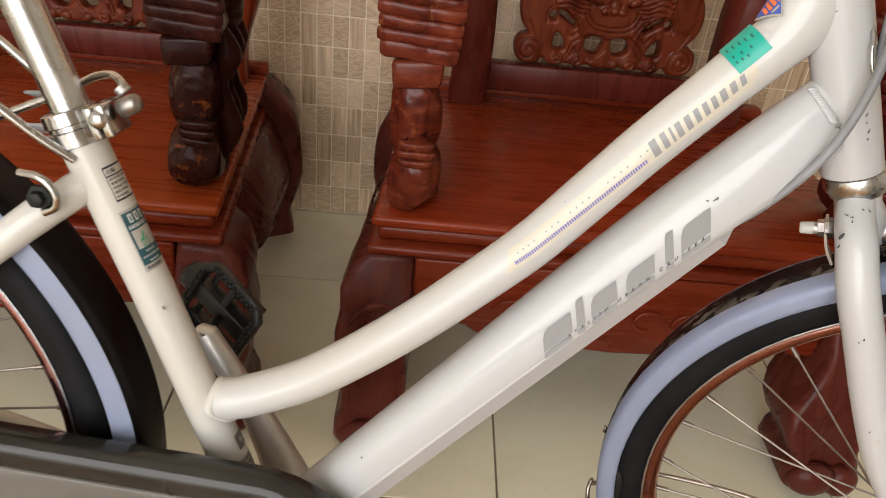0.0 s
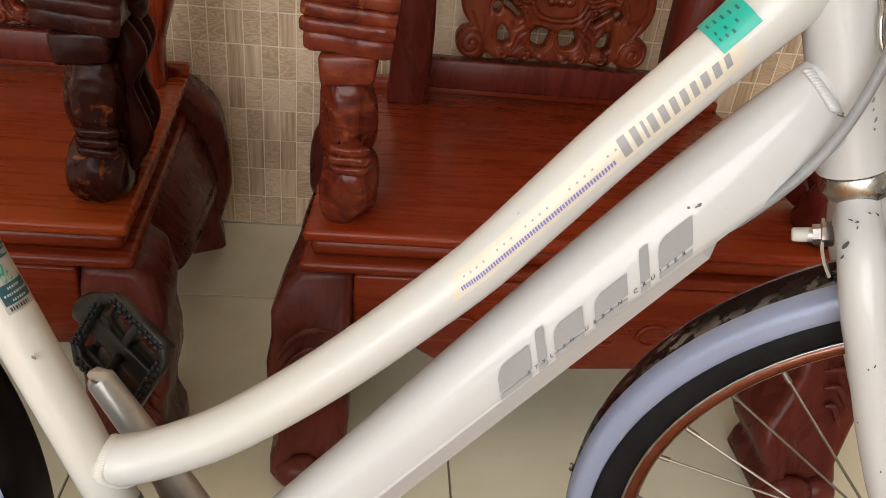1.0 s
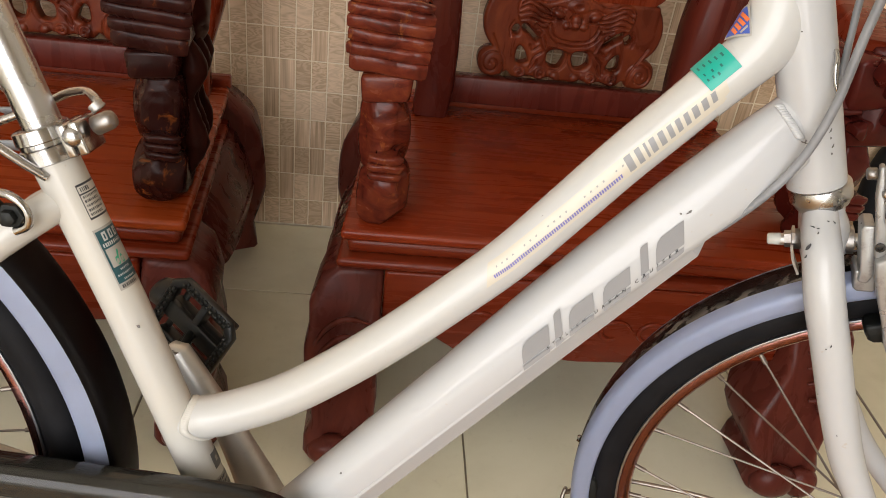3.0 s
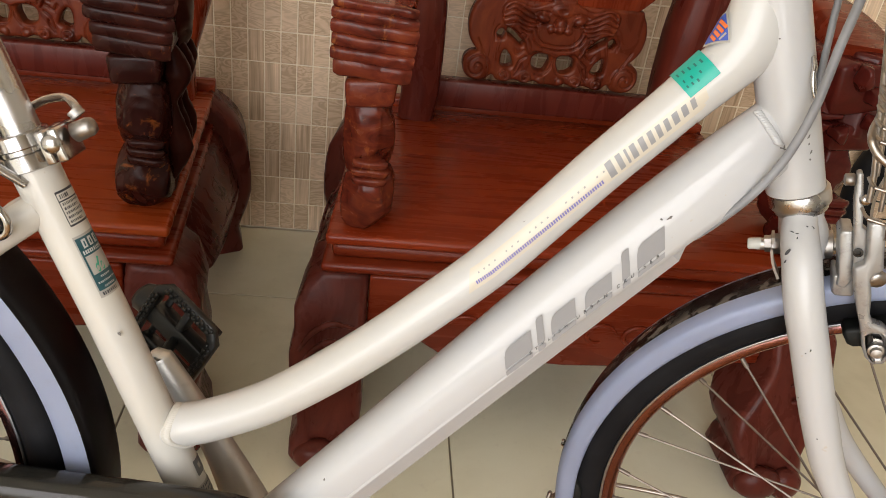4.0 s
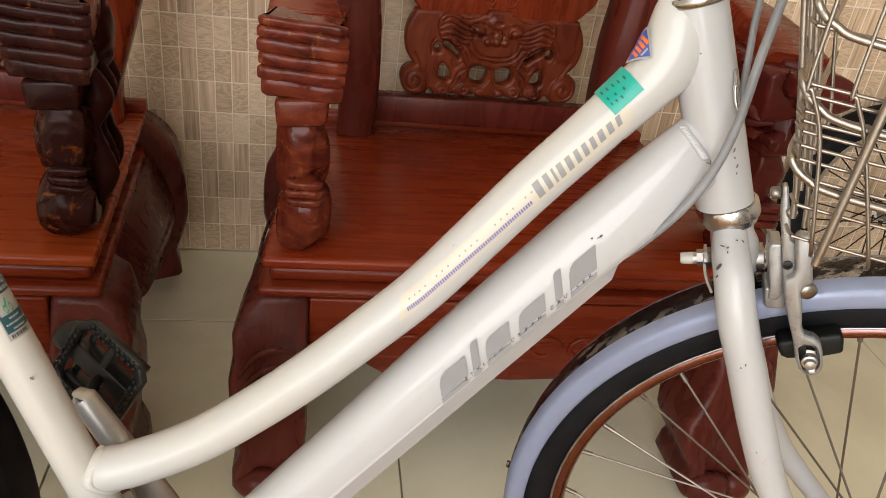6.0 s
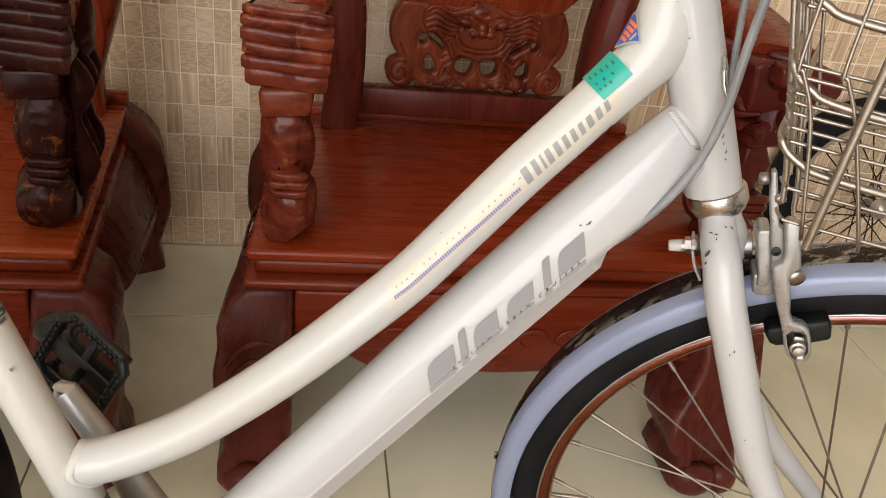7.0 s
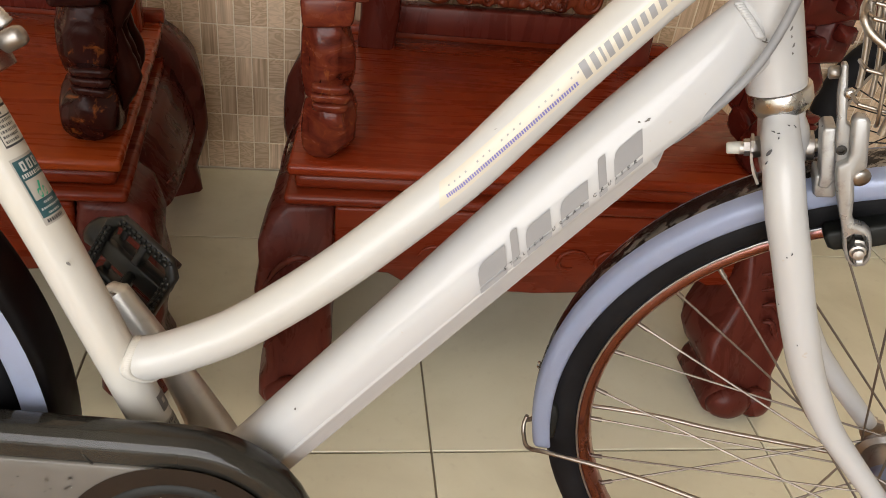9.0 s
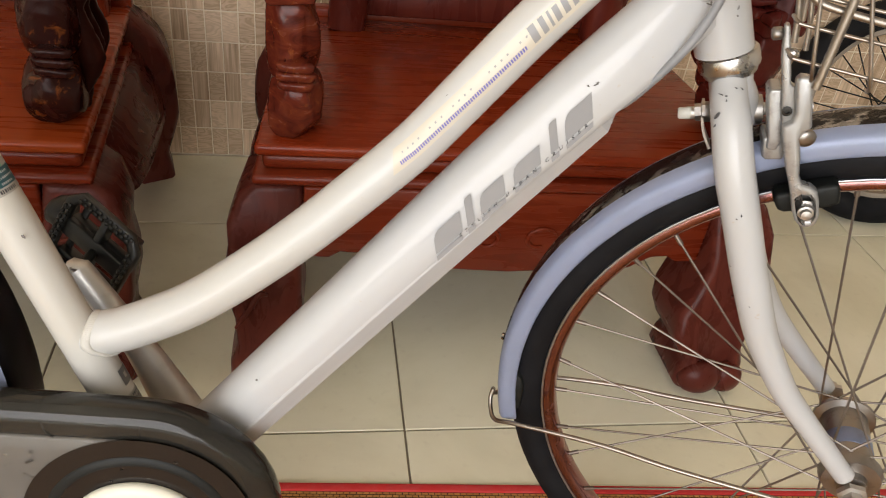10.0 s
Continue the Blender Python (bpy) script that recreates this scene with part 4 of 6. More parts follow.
# ---- wheels and mudguards ----
def wheel(name, base, label, hub_mat, r_hub, phase):
    w = part(name, lathe([(-0.0115, 0.2719), (-0.0125, 0.2728), (-0.0118, 0.2801), (-0.0105, 0.281), (0.0105, 0.281), (0.0118, 0.2801), (0.0125, 0.2728), (0.0115, 0.2719), (0.006, 0.2703), (-0.006, 0.2703)], (0, 0, 0), (0, 1, 0), 96, True), WELL, bike, label, base)
    part("rim_edge", lathe([(-0.0128, 0.279), (-0.0132, 0.2799), (-0.0128, 0.2809), (-0.0105, 0.2813), (0.0105, 0.2813), (0.0128, 0.2809), (0.0132, 0.2799), (0.0128, 0.279)], (0, 0, 0), (0, 1, 0), 96, True), RIM, w, "bright rim edge", base)
    part("rim_well", lathe([(-0.0124, 0.2723), (-0.0114, 0.2712), (-0.0085, 0.2693), (-0.004, 0.2681), (0.004, 0.2681), (0.0085, 0.2693), (0.0114, 0.2712), (0.0124, 0.2723), (0.009, 0.2721), (0, 0.27), (-0.009, 0.2721)], (0, 0, 0), (0, 1, 0), 96, True), WELL, w, "inner face of the alloy rim, with its red reflection painted in", base)
    prof = []
    for k in range(16):
        a = -2.72 + 5.44 * k / 15
        prof.append((0.0180 * math.sin(a), 0.2965 + 0.0192 * math.cos(a)))
    part("tyre", lathe(prof, (0, 0, 0), (0, 1, 0), 96, True), RUBBER, w, "black rubber tyre", base)
    part("hub", lathe([(-0.052, 0.005), (-0.051, 0.012), (-0.044, 0.013), (-0.0435, r_hub * 0.9), (-0.036, r_hub), (-0.033, r_hub), (-0.032, r_hub * 0.8), (0.028, r_hub * 0.8), (0.03, r_hub * 1.05), (0.034, r_hub * 1.05), (0.04, 0.016), (0.05, 0.013), (0.051, 0.005)], (0, 0, 0), (0, 1, 0), 32), hub_mat, w, "dull alloy hub", base)
    n = 36
    for k in range(n):
        s = -1 if k % 2 else 1
        a = 2 * math.pi * k / n + phase
        b = a + (1 if ((k + 1) // 2) % 2 else -1) * 1.05
        p = Vector((r_hub * 0.92 * math.cos(b), s * 0.033, r_hub * 0.92 * math.sin(b)))
        q = Vector((0.2706 * math.cos(a), s * 0.003, 0.2706 * math.sin(a)))
        part("spoke", sweep(tube([p, q - (q - p).normalized() * 0.012], 0.00105, 6), [q - (q - p).normalized() * 0.013, q], 0.0021, 8), SPOKE, w, "", base)
    return w


def guard(base, a0, a1, side, top_line, label, top):
    """A mudguard: rounded channel of painted sides under a dark crown; the pairs are (half width, radius)."""
    prof = [(-y, r) for y, r in side]
    half = [(-y, r) for y, r in top_line]
    crown = half + [(-y, r) for y, r in reversed(half[:-1])]

    def band(pr):
        bm = mesh_bm()
        n = 72
        rows = []
        for i in range(n + 1):
            a = a0 + (a1 - a0) * i / n
            rows.append([bm.verts.new((r * math.cos(a), y, r * math.sin(a))) for y, r in pr])
        for i in range(n):
            for j in range(len(pr) - 1):
                bm.faces.new((rows[i][j], rows[i][j + 1], rows[i + 1][j + 1], rows[i + 1][j]))
        bmesh.ops.solidify(bm, geom=list(bm.faces), thickness=0.0009)
        return bm
    g = part("mudguard", band(prof), FENDER, bike, label, base)
    part("far_side", band([(-y, r) for y, r in reversed(prof)]), FENDER, g, "", base)
    part("crown", band(crown), top, g, "dark glossy crown strip of the mudguard", base)
    return g


front_wheel = wheel("front_wheel", WHEEL, "spoked front wheel with an alloy rim", HUB_MAT, 0.026, 0.171)
part("hub_label", lathe([(0, 0.0211), (0.0002, 0.0213), (0.018, 0.0213), (0.0182, 0.0211)], (0, -0.016, 0), (0, 0.02, 0), 28), HUB_BLUE, front_wheel, "pale blue hub label", WHEEL)
rear_wheel = wheel("rear_wheel", REAR, "spoked rear wheel with an alloy rim", ALLOY, 0.04, 0.1396)
guard(WHEEL, radians(25), radians(194.5), [(0.022, 0.3049), (0.024, 0.3044), (0.0256, 0.3057), (0.0262, 0.309), (0.0264, 0.315), (0.0258, 0.319), (0.0238, 0.3211), (0.0195, 0.3238), (0.0145, 0.325)], [(0.0145, 0.325), (0.0105, 0.3256), (0.006, 0.3261), (0, 0.3262)], "silver lavender front mudguard", FENDER_TOP)
guard(REAR, radians(-14), radians(175), [(0.022, 0.3205), (0.024, 0.32), (0.0256, 0.3212), (0.0262, 0.324), (0.0265, 0.332), (0.0263, 0.3415)], [(0.0263, 0.3415), (0.0252, 0.343), (0.0222, 0.3445), (0.0165, 0.3456), (0.009, 0.3462), (0, 0.3465)], "silver lavender rear mudguard", FENDER_DARK)
for s in (-1, 1):
    part("mudguard_stay", tube(smooth_path([(-0.3268, 0, -0.07), (-0.3275, 0.004 * s, -0.079), (-0.324, 0.012 * s, -0.0865), (-0.3155, 0.025 * s, -0.0867), (-0.2904, 0.036 * s, -0.0708), (-0.2088, 0.043 * s, -0.0547), (-0.1377, 0.048 * s, -0.0499), (-0.02, 0.056 * s, -0.035)], 6), 0.0023, 10), WIRE, bike, "", WHEEL)

flap = [(0.3072 * math.cos(a), 0.3072 * math.sin(a)) for a in [radians(183.5 + k) for k in range(10)]] + [(r * math.cos(radians(b)), r * math.sin(radians(b))) for r, b in ((0.301, 192), (0.2985, 189), (0.2975, 186), (0.301, 184))]
part("mudguard_flap", plate(flap, -0.0228, 0.0228, "y", 0.0008, 1), BLACK, bike, "black rubber flap inside the mudguard's tail", WHEEL)

# ---- fork, headset ring, brake ----
AX = Vector((0.418, 0, -0.908)).normalized()
H0 = Vector((-0.2085, 0, 0.331))
part("headset_ring", lathe([(0, 0.0196), (0.0006, 0.0208), (0.0016, 0.0214), (0.006, 0.0217), (0.0115, 0.0216), (0.0124, 0.0211), (0.013, 0.0199), (0.0172, 0.0186), (0.0182, 0.016)], H0 - AX * 0.0027, H0 + AX * 0.03, 48), BRUSHED, bike, "worn chrome headset ring", FORK)
part("headset_seal", lathe([(0, 0.018), (0.0005, 0.0188), (0.002, 0.0188), (0.0025, 0.018)], H0 - AX * 0.005, H0 + AX * 0.02, 32), BLACK, bike, "grimy seal ring", FORK)
fork = part("fork_crown", lathe([(0, 0.0178), (0.008, 0.0155), (0.013, 0.0148), (0.02, 0.0165), (0.032, 0.0175), (0.044, 0.0145), (0.05, 0.006)], H0 + AX * 0.01, H0 + AX * 0.1, 24), PEARL, bike, "", FORK)
for s in (-1, 1):
    part("fork_blade", tube(smooth_path([(-0.2035, 0.006 * s, 0.318), (-0.2, 0.019 * s, 0.305), (-0.1954, 0.032 * s, 0.2937), (-0.1893, 0.042 * s, 0.2769), (-0.1812, 0.047 * s, 0.2576), (-0.1712, 0.049 * s, 0.2364), (-0.1609, 0.05 * s, 0.2139), (-0.15, 0.0503 * s, 0.19), (-0.1382, 0.0508 * s, 0.166), (-0.1255, 0.0512 * s, 0.141), (-0.11, 0.0518 * s, 0.1163), (-0.0868, 0.0525 * s, 0.0855), (-0.0615, 0.053 * s, 0.0602), (-0.0351, 0.054 * s, 0.0355), (-0.01, 0.055 * s, 0.012)], 5), [0.0115, 0.0132, 0.0138, 0.014, 0.0141, 0.0138, 0.0137, 0.0136, 0.0135, 0.013, 0.0121, 0.0107, 0.0098, 0.0092, 0.0088], 24), PEARL, fork, "", FORK)
    part("axle_nut", lathe([(0, 0.011), (0.001, 0.013), (0.006, 0.013), (0.0065, 0.0085), (0.014, 0.0085), (0.016, 0.004)], (0, 0.06 * s, 0), (0, 0.09 * s, 0), 6), ALLOY, fork, "", FORK)

CHIP = material("bared_grey_metal", (0.16, 0.15, 0.14), 0.5, 0.3)
INKY = material("blackened_screw", (0.03, 0.028, 0.025), 0.4, 0.6)
part("brake_bolt", tube([(-0.2205, 0, 0.2812), (-0.14, 0, 0.3055)], 0.0048, 14), ALLOY, fork, "", FORK)
part("bolt_cap", lathe([(0, 0.0042), (0.001, 0.0048), (0.0095, 0.0045), (0.0105, 0.0034)], (-0.219, 0, 0.2818), (-0.2375, 0, 0.2767), 14), NUT, fork, "pale plastic cap", FORK)
part("brake_nut", lathe([(0, 0.0068), (0.001, 0.0078), (0.007, 0.0078), (0.0075, 0.0065), (0.012, 0.0065)], (-0.206, 0, 0.286), (-0.221, 0, 0.2812), 6), HUB_MAT, fork, "", FORK)
for k in (0, 1):
    part("washer", lathe([(0, 0.008), (0.0007, 0.0108), (0.0073, 0.0108), (0.008, 0.008)], (-0.1885 + 0.0088 * k, 0, 0.2909 + 0.0027 * k), (-0.1 + 0.0088 * k, 0, 0.3176 + 0.0027 * k), 20), HUB_MAT, fork, "", FORK)
part("mudguard_bracket", tube(smooth_path([(-0.2137, 0, 0.292), (-0.2112, 0, 0.28), (-0.2065, 0, 0.269), (-0.1996, 0, 0.2588)], 4), 0.0065, 8, [(-1, -0.15), (1, -0.15), (1, 0.15), (-1, 0.15)]), ALLOY, fork, "", FORK)
brake = part("brake_caliper", plate([(-0.1787, 0.3239), (-0.1719, 0.3257), (-0.169, 0.318), (-0.159, 0.2888), (-0.1612, 0.281), (-0.1675, 0.281), (-0.1691, 0.2902), (-0.1796, 0.3204)], -0.036, -0.014, "y", 0.0016, 3), CAST, bike, "worn cast alloy caliper brake", FORK)
part("arm_foot", plate([(-0.1704, 0.2885), (-0.1568, 0.2872), (-0.1534, 0.2762), (-0.1545, 0.2742), (-0.1645, 0.2717), (-0.1676, 0.2735), (-0.171, 0.2865)], -0.033, -0.008, "y", 0.0016, 3), CAST, brake, "", FORK)
part("brake_arm", plate([(-0.1681, 0.3371), (-0.1655, 0.3402), (-0.1601, 0.341), (-0.1572, 0.338), (-0.153, 0.325), (-0.1471, 0.3079), (-0.1482, 0.3052), (-0.1508, 0.3035), (-0.1513, 0.2979), (-0.1492, 0.2925), (-0.1463, 0.2855), (-0.1437, 0.277), (-0.1419, 0.271), (-0.1379, 0.2655), (-0.1305, 0.2648), (-0.126, 0.262), (-0.1225, 0.2555), (-0.1185, 0.2447), (-0.118, 0.2395), (-0.1195, 0.2352), (-0.1244, 0.2326), (-0.1285, 0.2335), (-0.1325, 0.2365), (-0.1369, 0.2433), (-0.1412, 0.253), (-0.1448, 0.2605), (-0.1519, 0.2732), (-0.1588, 0.2876), (-0.163, 0.298), (-0.165, 0.304), (-0.1602, 0.3085), (-0.1605, 0.315)], -0.0475, -0.037, "y", 0.0022, 3, [[(-0.1365, 0.2535), (-0.1345, 0.2572), (-0.1310, 0.258), (-0.1275, 0.2555), (-0.1245, 0.249), (-0.1228, 0.243), (-0.1236, 0.2393), (-0.127, 0.2385), (-0.1308, 0.241), (-0.1345, 0.2475)]]), CAST, brake, "tapered cast arm with a slotted eye", FORK)
part("brake_lever_link", plate([(-0.1857, 0.3677), (-0.1846, 0.3695), (-0.1825, 0.3692), (-0.1783, 0.358), (-0.1747, 0.3485), (-0.169, 0.3323), (-0.1653, 0.3304), (-0.1575, 0.3085), (-0.1594, 0.3052), (-0.1646, 0.3034), (-0.1695, 0.317), (-0.1739, 0.3301), (-0.1804, 0.3471)], -0.0405, -0.0325, "y", 0.0013, 3), CAST, brake, "", FORK)
part("link_screw", lathe([(0, 0.002), (0.0005, 0.0034), (0.0016, 0.0034), (0.0018, 0.0018), (0.0006, 0.0015), (0.0006, 0.0002)], (-0.1652, -0.0405, 0.3135), (-0.1652, -0.06, 0.3135), 10), INKY, brake, "dark hexagon socket screw", FORK)
part("arm_bolt", lathe([(0, 0.0045), (0.001, 0.0064), (0.004, 0.0064), (0.0052, 0.0052), (0.0056, 0.002)], (-0.1478, -0.041, 0.2988), (-0.142, -0.062, 0.297), 14), HUB_MAT, brake, "", FORK)
part("cable_screw", lathe([(0, 0.003), (0.001, 0.0045), (0.006, 0.0045), (0.007, 0.003)], (-0.1845, -0.036, 0.3625), (-0.2, -0.036, 0.358), 8), HUB_MAT, brake, "", FORK)
part("cable_anchor", lathe([(0, 0.0026), (0.001, 0.0038), (0.004, 0.0038), (0.005, 0.0022)], (-0.1755, -0.0405, 0.3525), (-0.174, -0.06, 0.3525), 8), CHROME, brake, "", FORK)
part("pad_bolt", lathe([(0, 0.0072), (0.0008, 0.0078), (0.002, 0.0078), (0.0024, 0.0058), (0.0068, 0.0056), (0.0074, 0.0042), (0.0104, 0.0038), (0.0112, 0.001)], (-0.1288, -0.0425, 0.2458), (-0.1278, -0.08, 0.2448), 10), ALLOY, brake, "", FORK)
# dark filler added in the slot in place of its shade
part("slot_shade", ball((-0.1296, -0.0385, 0.2478), (0.0085, 0.002, 0.011), 0.0), INKY, brake, "", FORK)
part("brake_pad", plate([(-0.1481, 0.2414), (-0.1492, 0.2467), (-0.1391, 0.2519), (-0.1108, 0.2659), (-0.1074, 0.2604), (-0.1043, 0.2504), (-0.1163, 0.2433), (-0.1384, 0.2342), (-0.1431, 0.2351)], -0.0345, -0.016, "y", 0.003, 3), BLACK, brake, "black brake pad", FORK)

# ---- drive side: case, disc, crank, pedal ----
def round_box(x0, x1, zc0, r0, zc1, r1, n=18):
    """Outline of a long case with two round ends."""
    pts = [(x1 + r1 * math.sin(a), zc1 + r1 * math.cos(a)) for a in [math.pi * k / n for k in range(n + 1)]]
    pts += [(x0 + r0 * math.sin(a), zc0 + r0 * math.cos(a)) for a in [math.pi + math.pi * k / n for k in range(n + 1)]]
    return pts


case = part("chain_case", plate(round_box(-0.86, -0.418, 0.30, 0.085, 0.253, 0.112), -0.066, -0.034, "y", 0.013, 4), SMOKE, bike, "smoked dark translucent chain case, wet with drops")
ring_bm = lathe([(0, 0.03), (0.001, 0.082), (0.004, 0.084), (0.005, 0.03)], (-0.418, -0.05, 0.253), (-0.418, 0, 0.253), 48)
part("chain_ring", ring_bm, BLACK, bike, "dark chain ring inside the case")
for k, z in ((0, 0.333), (1, 0.172)):
    part("chain", tube(smooth_path([(-0.418, -0.048, z), (-0.6, -0.047, 0.5 * z + 0.5 * (0.3 + (0.03 if k == 0 else -0.03))), (-0.84, -0.046, 0.325 if k == 0 else 0.275)], 8), 0.005, 8), BLACK, bike)
part("case_panel", plate(round_box(-0.86, -0.418, 0.30, 0.06, 0.253, 0.088), -0.0685, -0.064, "y", 0.002, 2), SMOKE_PANEL, case)
# added disc on the panel's face paints in the dark chain ring behind
part("ring_shade_disc", lathe([(0, 0.001), (0.0005, 0.0905), (0.0012, 0.091), (0.0016, 0.001)], (-0.418, -0.0682, 0.253), (-0.418, -0.09, 0.253), 64), DISC, case, "dark disc on the panel, standing in for the shaded chain ring within")
WATER = material("water", (0.9, 0.9, 0.9), 0.02)
shader(WATER).inputs["Transmission Weight"].default_value = 1.0
shader(WATER).inputs["IOR"].default_value = 1.33
rng = random.Random(4)
for k in range(22):
    dx, dz = rng.uniform(-0.55, -0.488), rng.uniform(0.3, 0.336)
    if k > 15:
        dx, dz = rng.uniform(-0.47, -0.35), rng.uniform(0.27, 0.33)
    w = rng.uniform(0.5, 1.3)
    part("water_drop", ball((dx, -0.0688 if k <= 15 else -0.0702, dz), (0.0017 * w, 0.0011, 0.0012 * w), 0.3, 300, 12, 8), WATER, case)
part("case_seam", tube(smooth_path([(-0.487, -0.04, 0.3652), (-0.4862, -0.052, 0.3645), (-0.4845, -0.062, 0.3585), (-0.482, -0.066, 0.35), (-0.476, -0.0668, 0.343), (-0.464, -0.0672, 0.3372)], 6), 0.0008, 8), SMOKE, case)
part("case_rib", lathe([(0, 0.074), (0.0015, 0.0745), (0.003, 0.073), (0.003, 0.0665), (0.0015, 0.066), (0, 0.067)], (-0.418, -0.068, 0.253), (-0.418, -0.09, 0.253), 48, True), BLACK, case)
part("crank_cover", lathe([(0, 0.056), (0.003, 0.0575), (0.007, 0.056), (0.0095, 0.051), (0.0105, 0.02), (0.0105, 0.001)], (-0.418, -0.0685, 0.245), (-0.418, -0.1, 0.245), 48), CREAM, bike, "cream plastic crank cover disc")
crank = part("crank", tube(smooth_path([(-0.404, 0.055, 0.243), (-0.418, 0.06, 0.275), (-0.449, 0.066, 0.335), (-0.492, 0.0732, 0.401), (-0.4975, 0.074, 0.4085), (-0.5, 0.0745, 0.412)], 5), [0.023, 0.0185, 0.0125, 0.0108, 0.0095, 0.0065], 12, [(-0.6, -0.9), (0, -1), (0.6, -0.9), (0.85, -0.5), (0.85, 0.5), (0.6, 0.9), (0, 1), (-0.6, 0.9), (-0.85, 0.5), (-0.85, -0.5)]), SATIN, bike, "polished alloy crank arm")
part("pedal_axle", tube([(-0.499, 0.07, 0.4), (-0.502, 0.125, 0.395)], 0.0045, 12), BLACK, crank)
# the far pedal: a black cage round two openings
P1, P2 = Vector((0.045, -0.025, -0.025)).normalized(), Vector((-0.025, 0, -0.045)).normalized()
P2 = (P2 - P1 * P1.dot(P2)).normalized()
P3 = P1.cross(P2)
PEDAL = Matrix.Translation((-0.4975, 0.139, 0.3965)) @ Matrix((P1, P2, P3)).transposed().to_4x4() @ Matrix.Scale(1.2, 4)


def slab(x0, x1, y0, y1, z0, z1, bevel=0.0015):
    return block(x0, x1, y0, y1, z0, z1, bevel, 2)


ring = [(-0.037, -0.024), (-0.026, -0.035), (0.026, -0.035), (0.037, -0.024), (0.037, 0.024), (0.026, 0.035), (-0.026, 0.035), (-0.037, 0.024)]
wall = [(-0.0285, -0.0205), (-0.0225, -0.0265), (0.0225, -0.0265), (0.0285, -0.0205), (0.0285, 0.0205), (0.0225, 0.0265), (-0.0225, 0.0265), (-0.0285, 0.0205)]
pedal = part("pedal", plate(ring, -0.0145, -0.0075, "z", 0.002, 2, [wall]), PLASTIC, crank, "black plastic cage pedal with moulded tread", PEDAL)
part("pedal_spindle", joined(tube([(-0.03, 0, -0.001), (0.03, 0, -0.001)], 0.0092, 18), slab(-0.0295, 0.0295, -0.0075, 0.0075, -0.012, 0.002)), PLASTIC, pedal, "", PEDAL)
part("pedal_rib", joined(slab(-0.0035, 0.0035, -0.027, 0.027, -0.0115, 0.0), slab(-0.028, 0.028, -0.027, -0.0215, -0.009, 0.004), slab(-0.028, 0.028, 0.0215, 0.027, -0.009, 0.004)), PLASTIC, pedal, "", PEDAL)
part("pedal_floor", joined(slab(-0.028, -0.0035, -0.026, -0.018, -0.001, 0.002), slab(0.0035, 0.028, -0.026, -0.015, -0.001, 0.002), slab(-0.028, -0.0215, -0.026, 0.026, -0.001, 0.002), slab(0.0215, 0.028, -0.026, 0.026, -0.001, 0.002)), PLASTIC, pedal, "", PEDAL)
part("pedal_end", lathe([(0, 0.008), (0.001, 0.0125), (0.01, 0.0135), (0.014, 0.011), (0.016, 0.006)], (-0.036, 0, -0.001), (-0.06, 0, -0.001), 18), PLASTIC, pedal, "", PEDAL)
tread = []
for k in range(10):
    for row in (0, 1):
        u = -0.0245 + 0.0054 * k + 0.0027 * row
        for w in (-1, 1):
            tread.append(block(u - 0.0018, u + 0.0018, w * (0.0285 + 0.0036 * row) - 0.0015, w * (0.0285 + 0.0036 * row) + 0.0015, -0.0162, -0.0138, 0.0007, 1))
for k in range(8):
    for row in (0, 1):
        u = -0.0195 + 0.0054 * k + 0.0027 * row
        for w in (-1, 1):
            tread.append(block(w * (0.0305 + 0.0036 * row) - 0.0015, w * (0.0305 + 0.0036 * row) + 0.0015, u - 0.0018, u + 0.0018, -0.0162, -0.0138, 0.0007, 1))
tagged(part("tread", joined(*tread), PLASTIC, pedal, "", PEDAL), kind="stuff")

# ---- cables ----
part("brake_cable", tube(smooth_path([(-0.0915, -0.006, 0.606), (-0.0755, -0.014, 0.6195), (-0.062, -0.0215, 0.6385), (-0.05, -0.0268, 0.6575), (-0.0399, -0.0315, 0.6791), (-0.0335, -0.0345, 0.7008), (-0.0296, -0.037, 0.7239), (-0.0284, -0.0385, 0.7428), (-0.0273, -0.04, 0.7683), (-0.0256, -0.042, 0.791), (-0.021, -0.045, 0.85)], 6), 0.0031, 12), CABLE, bike, "grey brake cable sheath")
part("shift_cable", tube(smooth_path([(-0.0165, -0.012, 0.722), (-0.0182, -0.0125, 0.731), (-0.0205, -0.0125, 0.746), (-0.0226, -0.0125, 0.7718), (-0.0238, -0.0125, 0.7896), (-0.025, -0.013, 0.85)], 6), 0.0024, 10), CABLE, bike)
part("cable_guide", tube(smooth_path([(-0.0305, -0.016, 0.755), (-0.0298, -0.0205, 0.7495), (-0.0302, -0.0225, 0.7449), (-0.0283, -0.0245, 0.7362), (-0.0243, -0.026, 0.729), (-0.0215, -0.026, 0.7275)], 5), 0.0019, 8), CHROME, bike)

# ---- wire basket on the fork ----
SIDE = -0.14


def hoop_path(x, z, soft_corner, drop):
    """One hoop: along the back, round the near corner, and forward along the near side."""
    c = soft_corner
    return smooth_path([(x + 0.062, SIDE + 0.26, z), (x + 0.0125, SIDE + 0.05 + c, z), (x, SIDE + c, z - 0.02 * drop), (x + 0.25 * c, SIDE + 0.22 * c, z - 0.35 * drop), (x + c, SIDE, z - 0.62 * drop), (x + 2.0 * c, SIDE - 0.001, z - 0.82 * drop), (x + 0.06, SIDE - 0.002, z - drop), (x + 0.14, SIDE - 0.004, z - 1.1 * drop - 0.003), (x + 0.27, SIDE - 0.008, z - 1.15 * drop - 0.005)], 7)


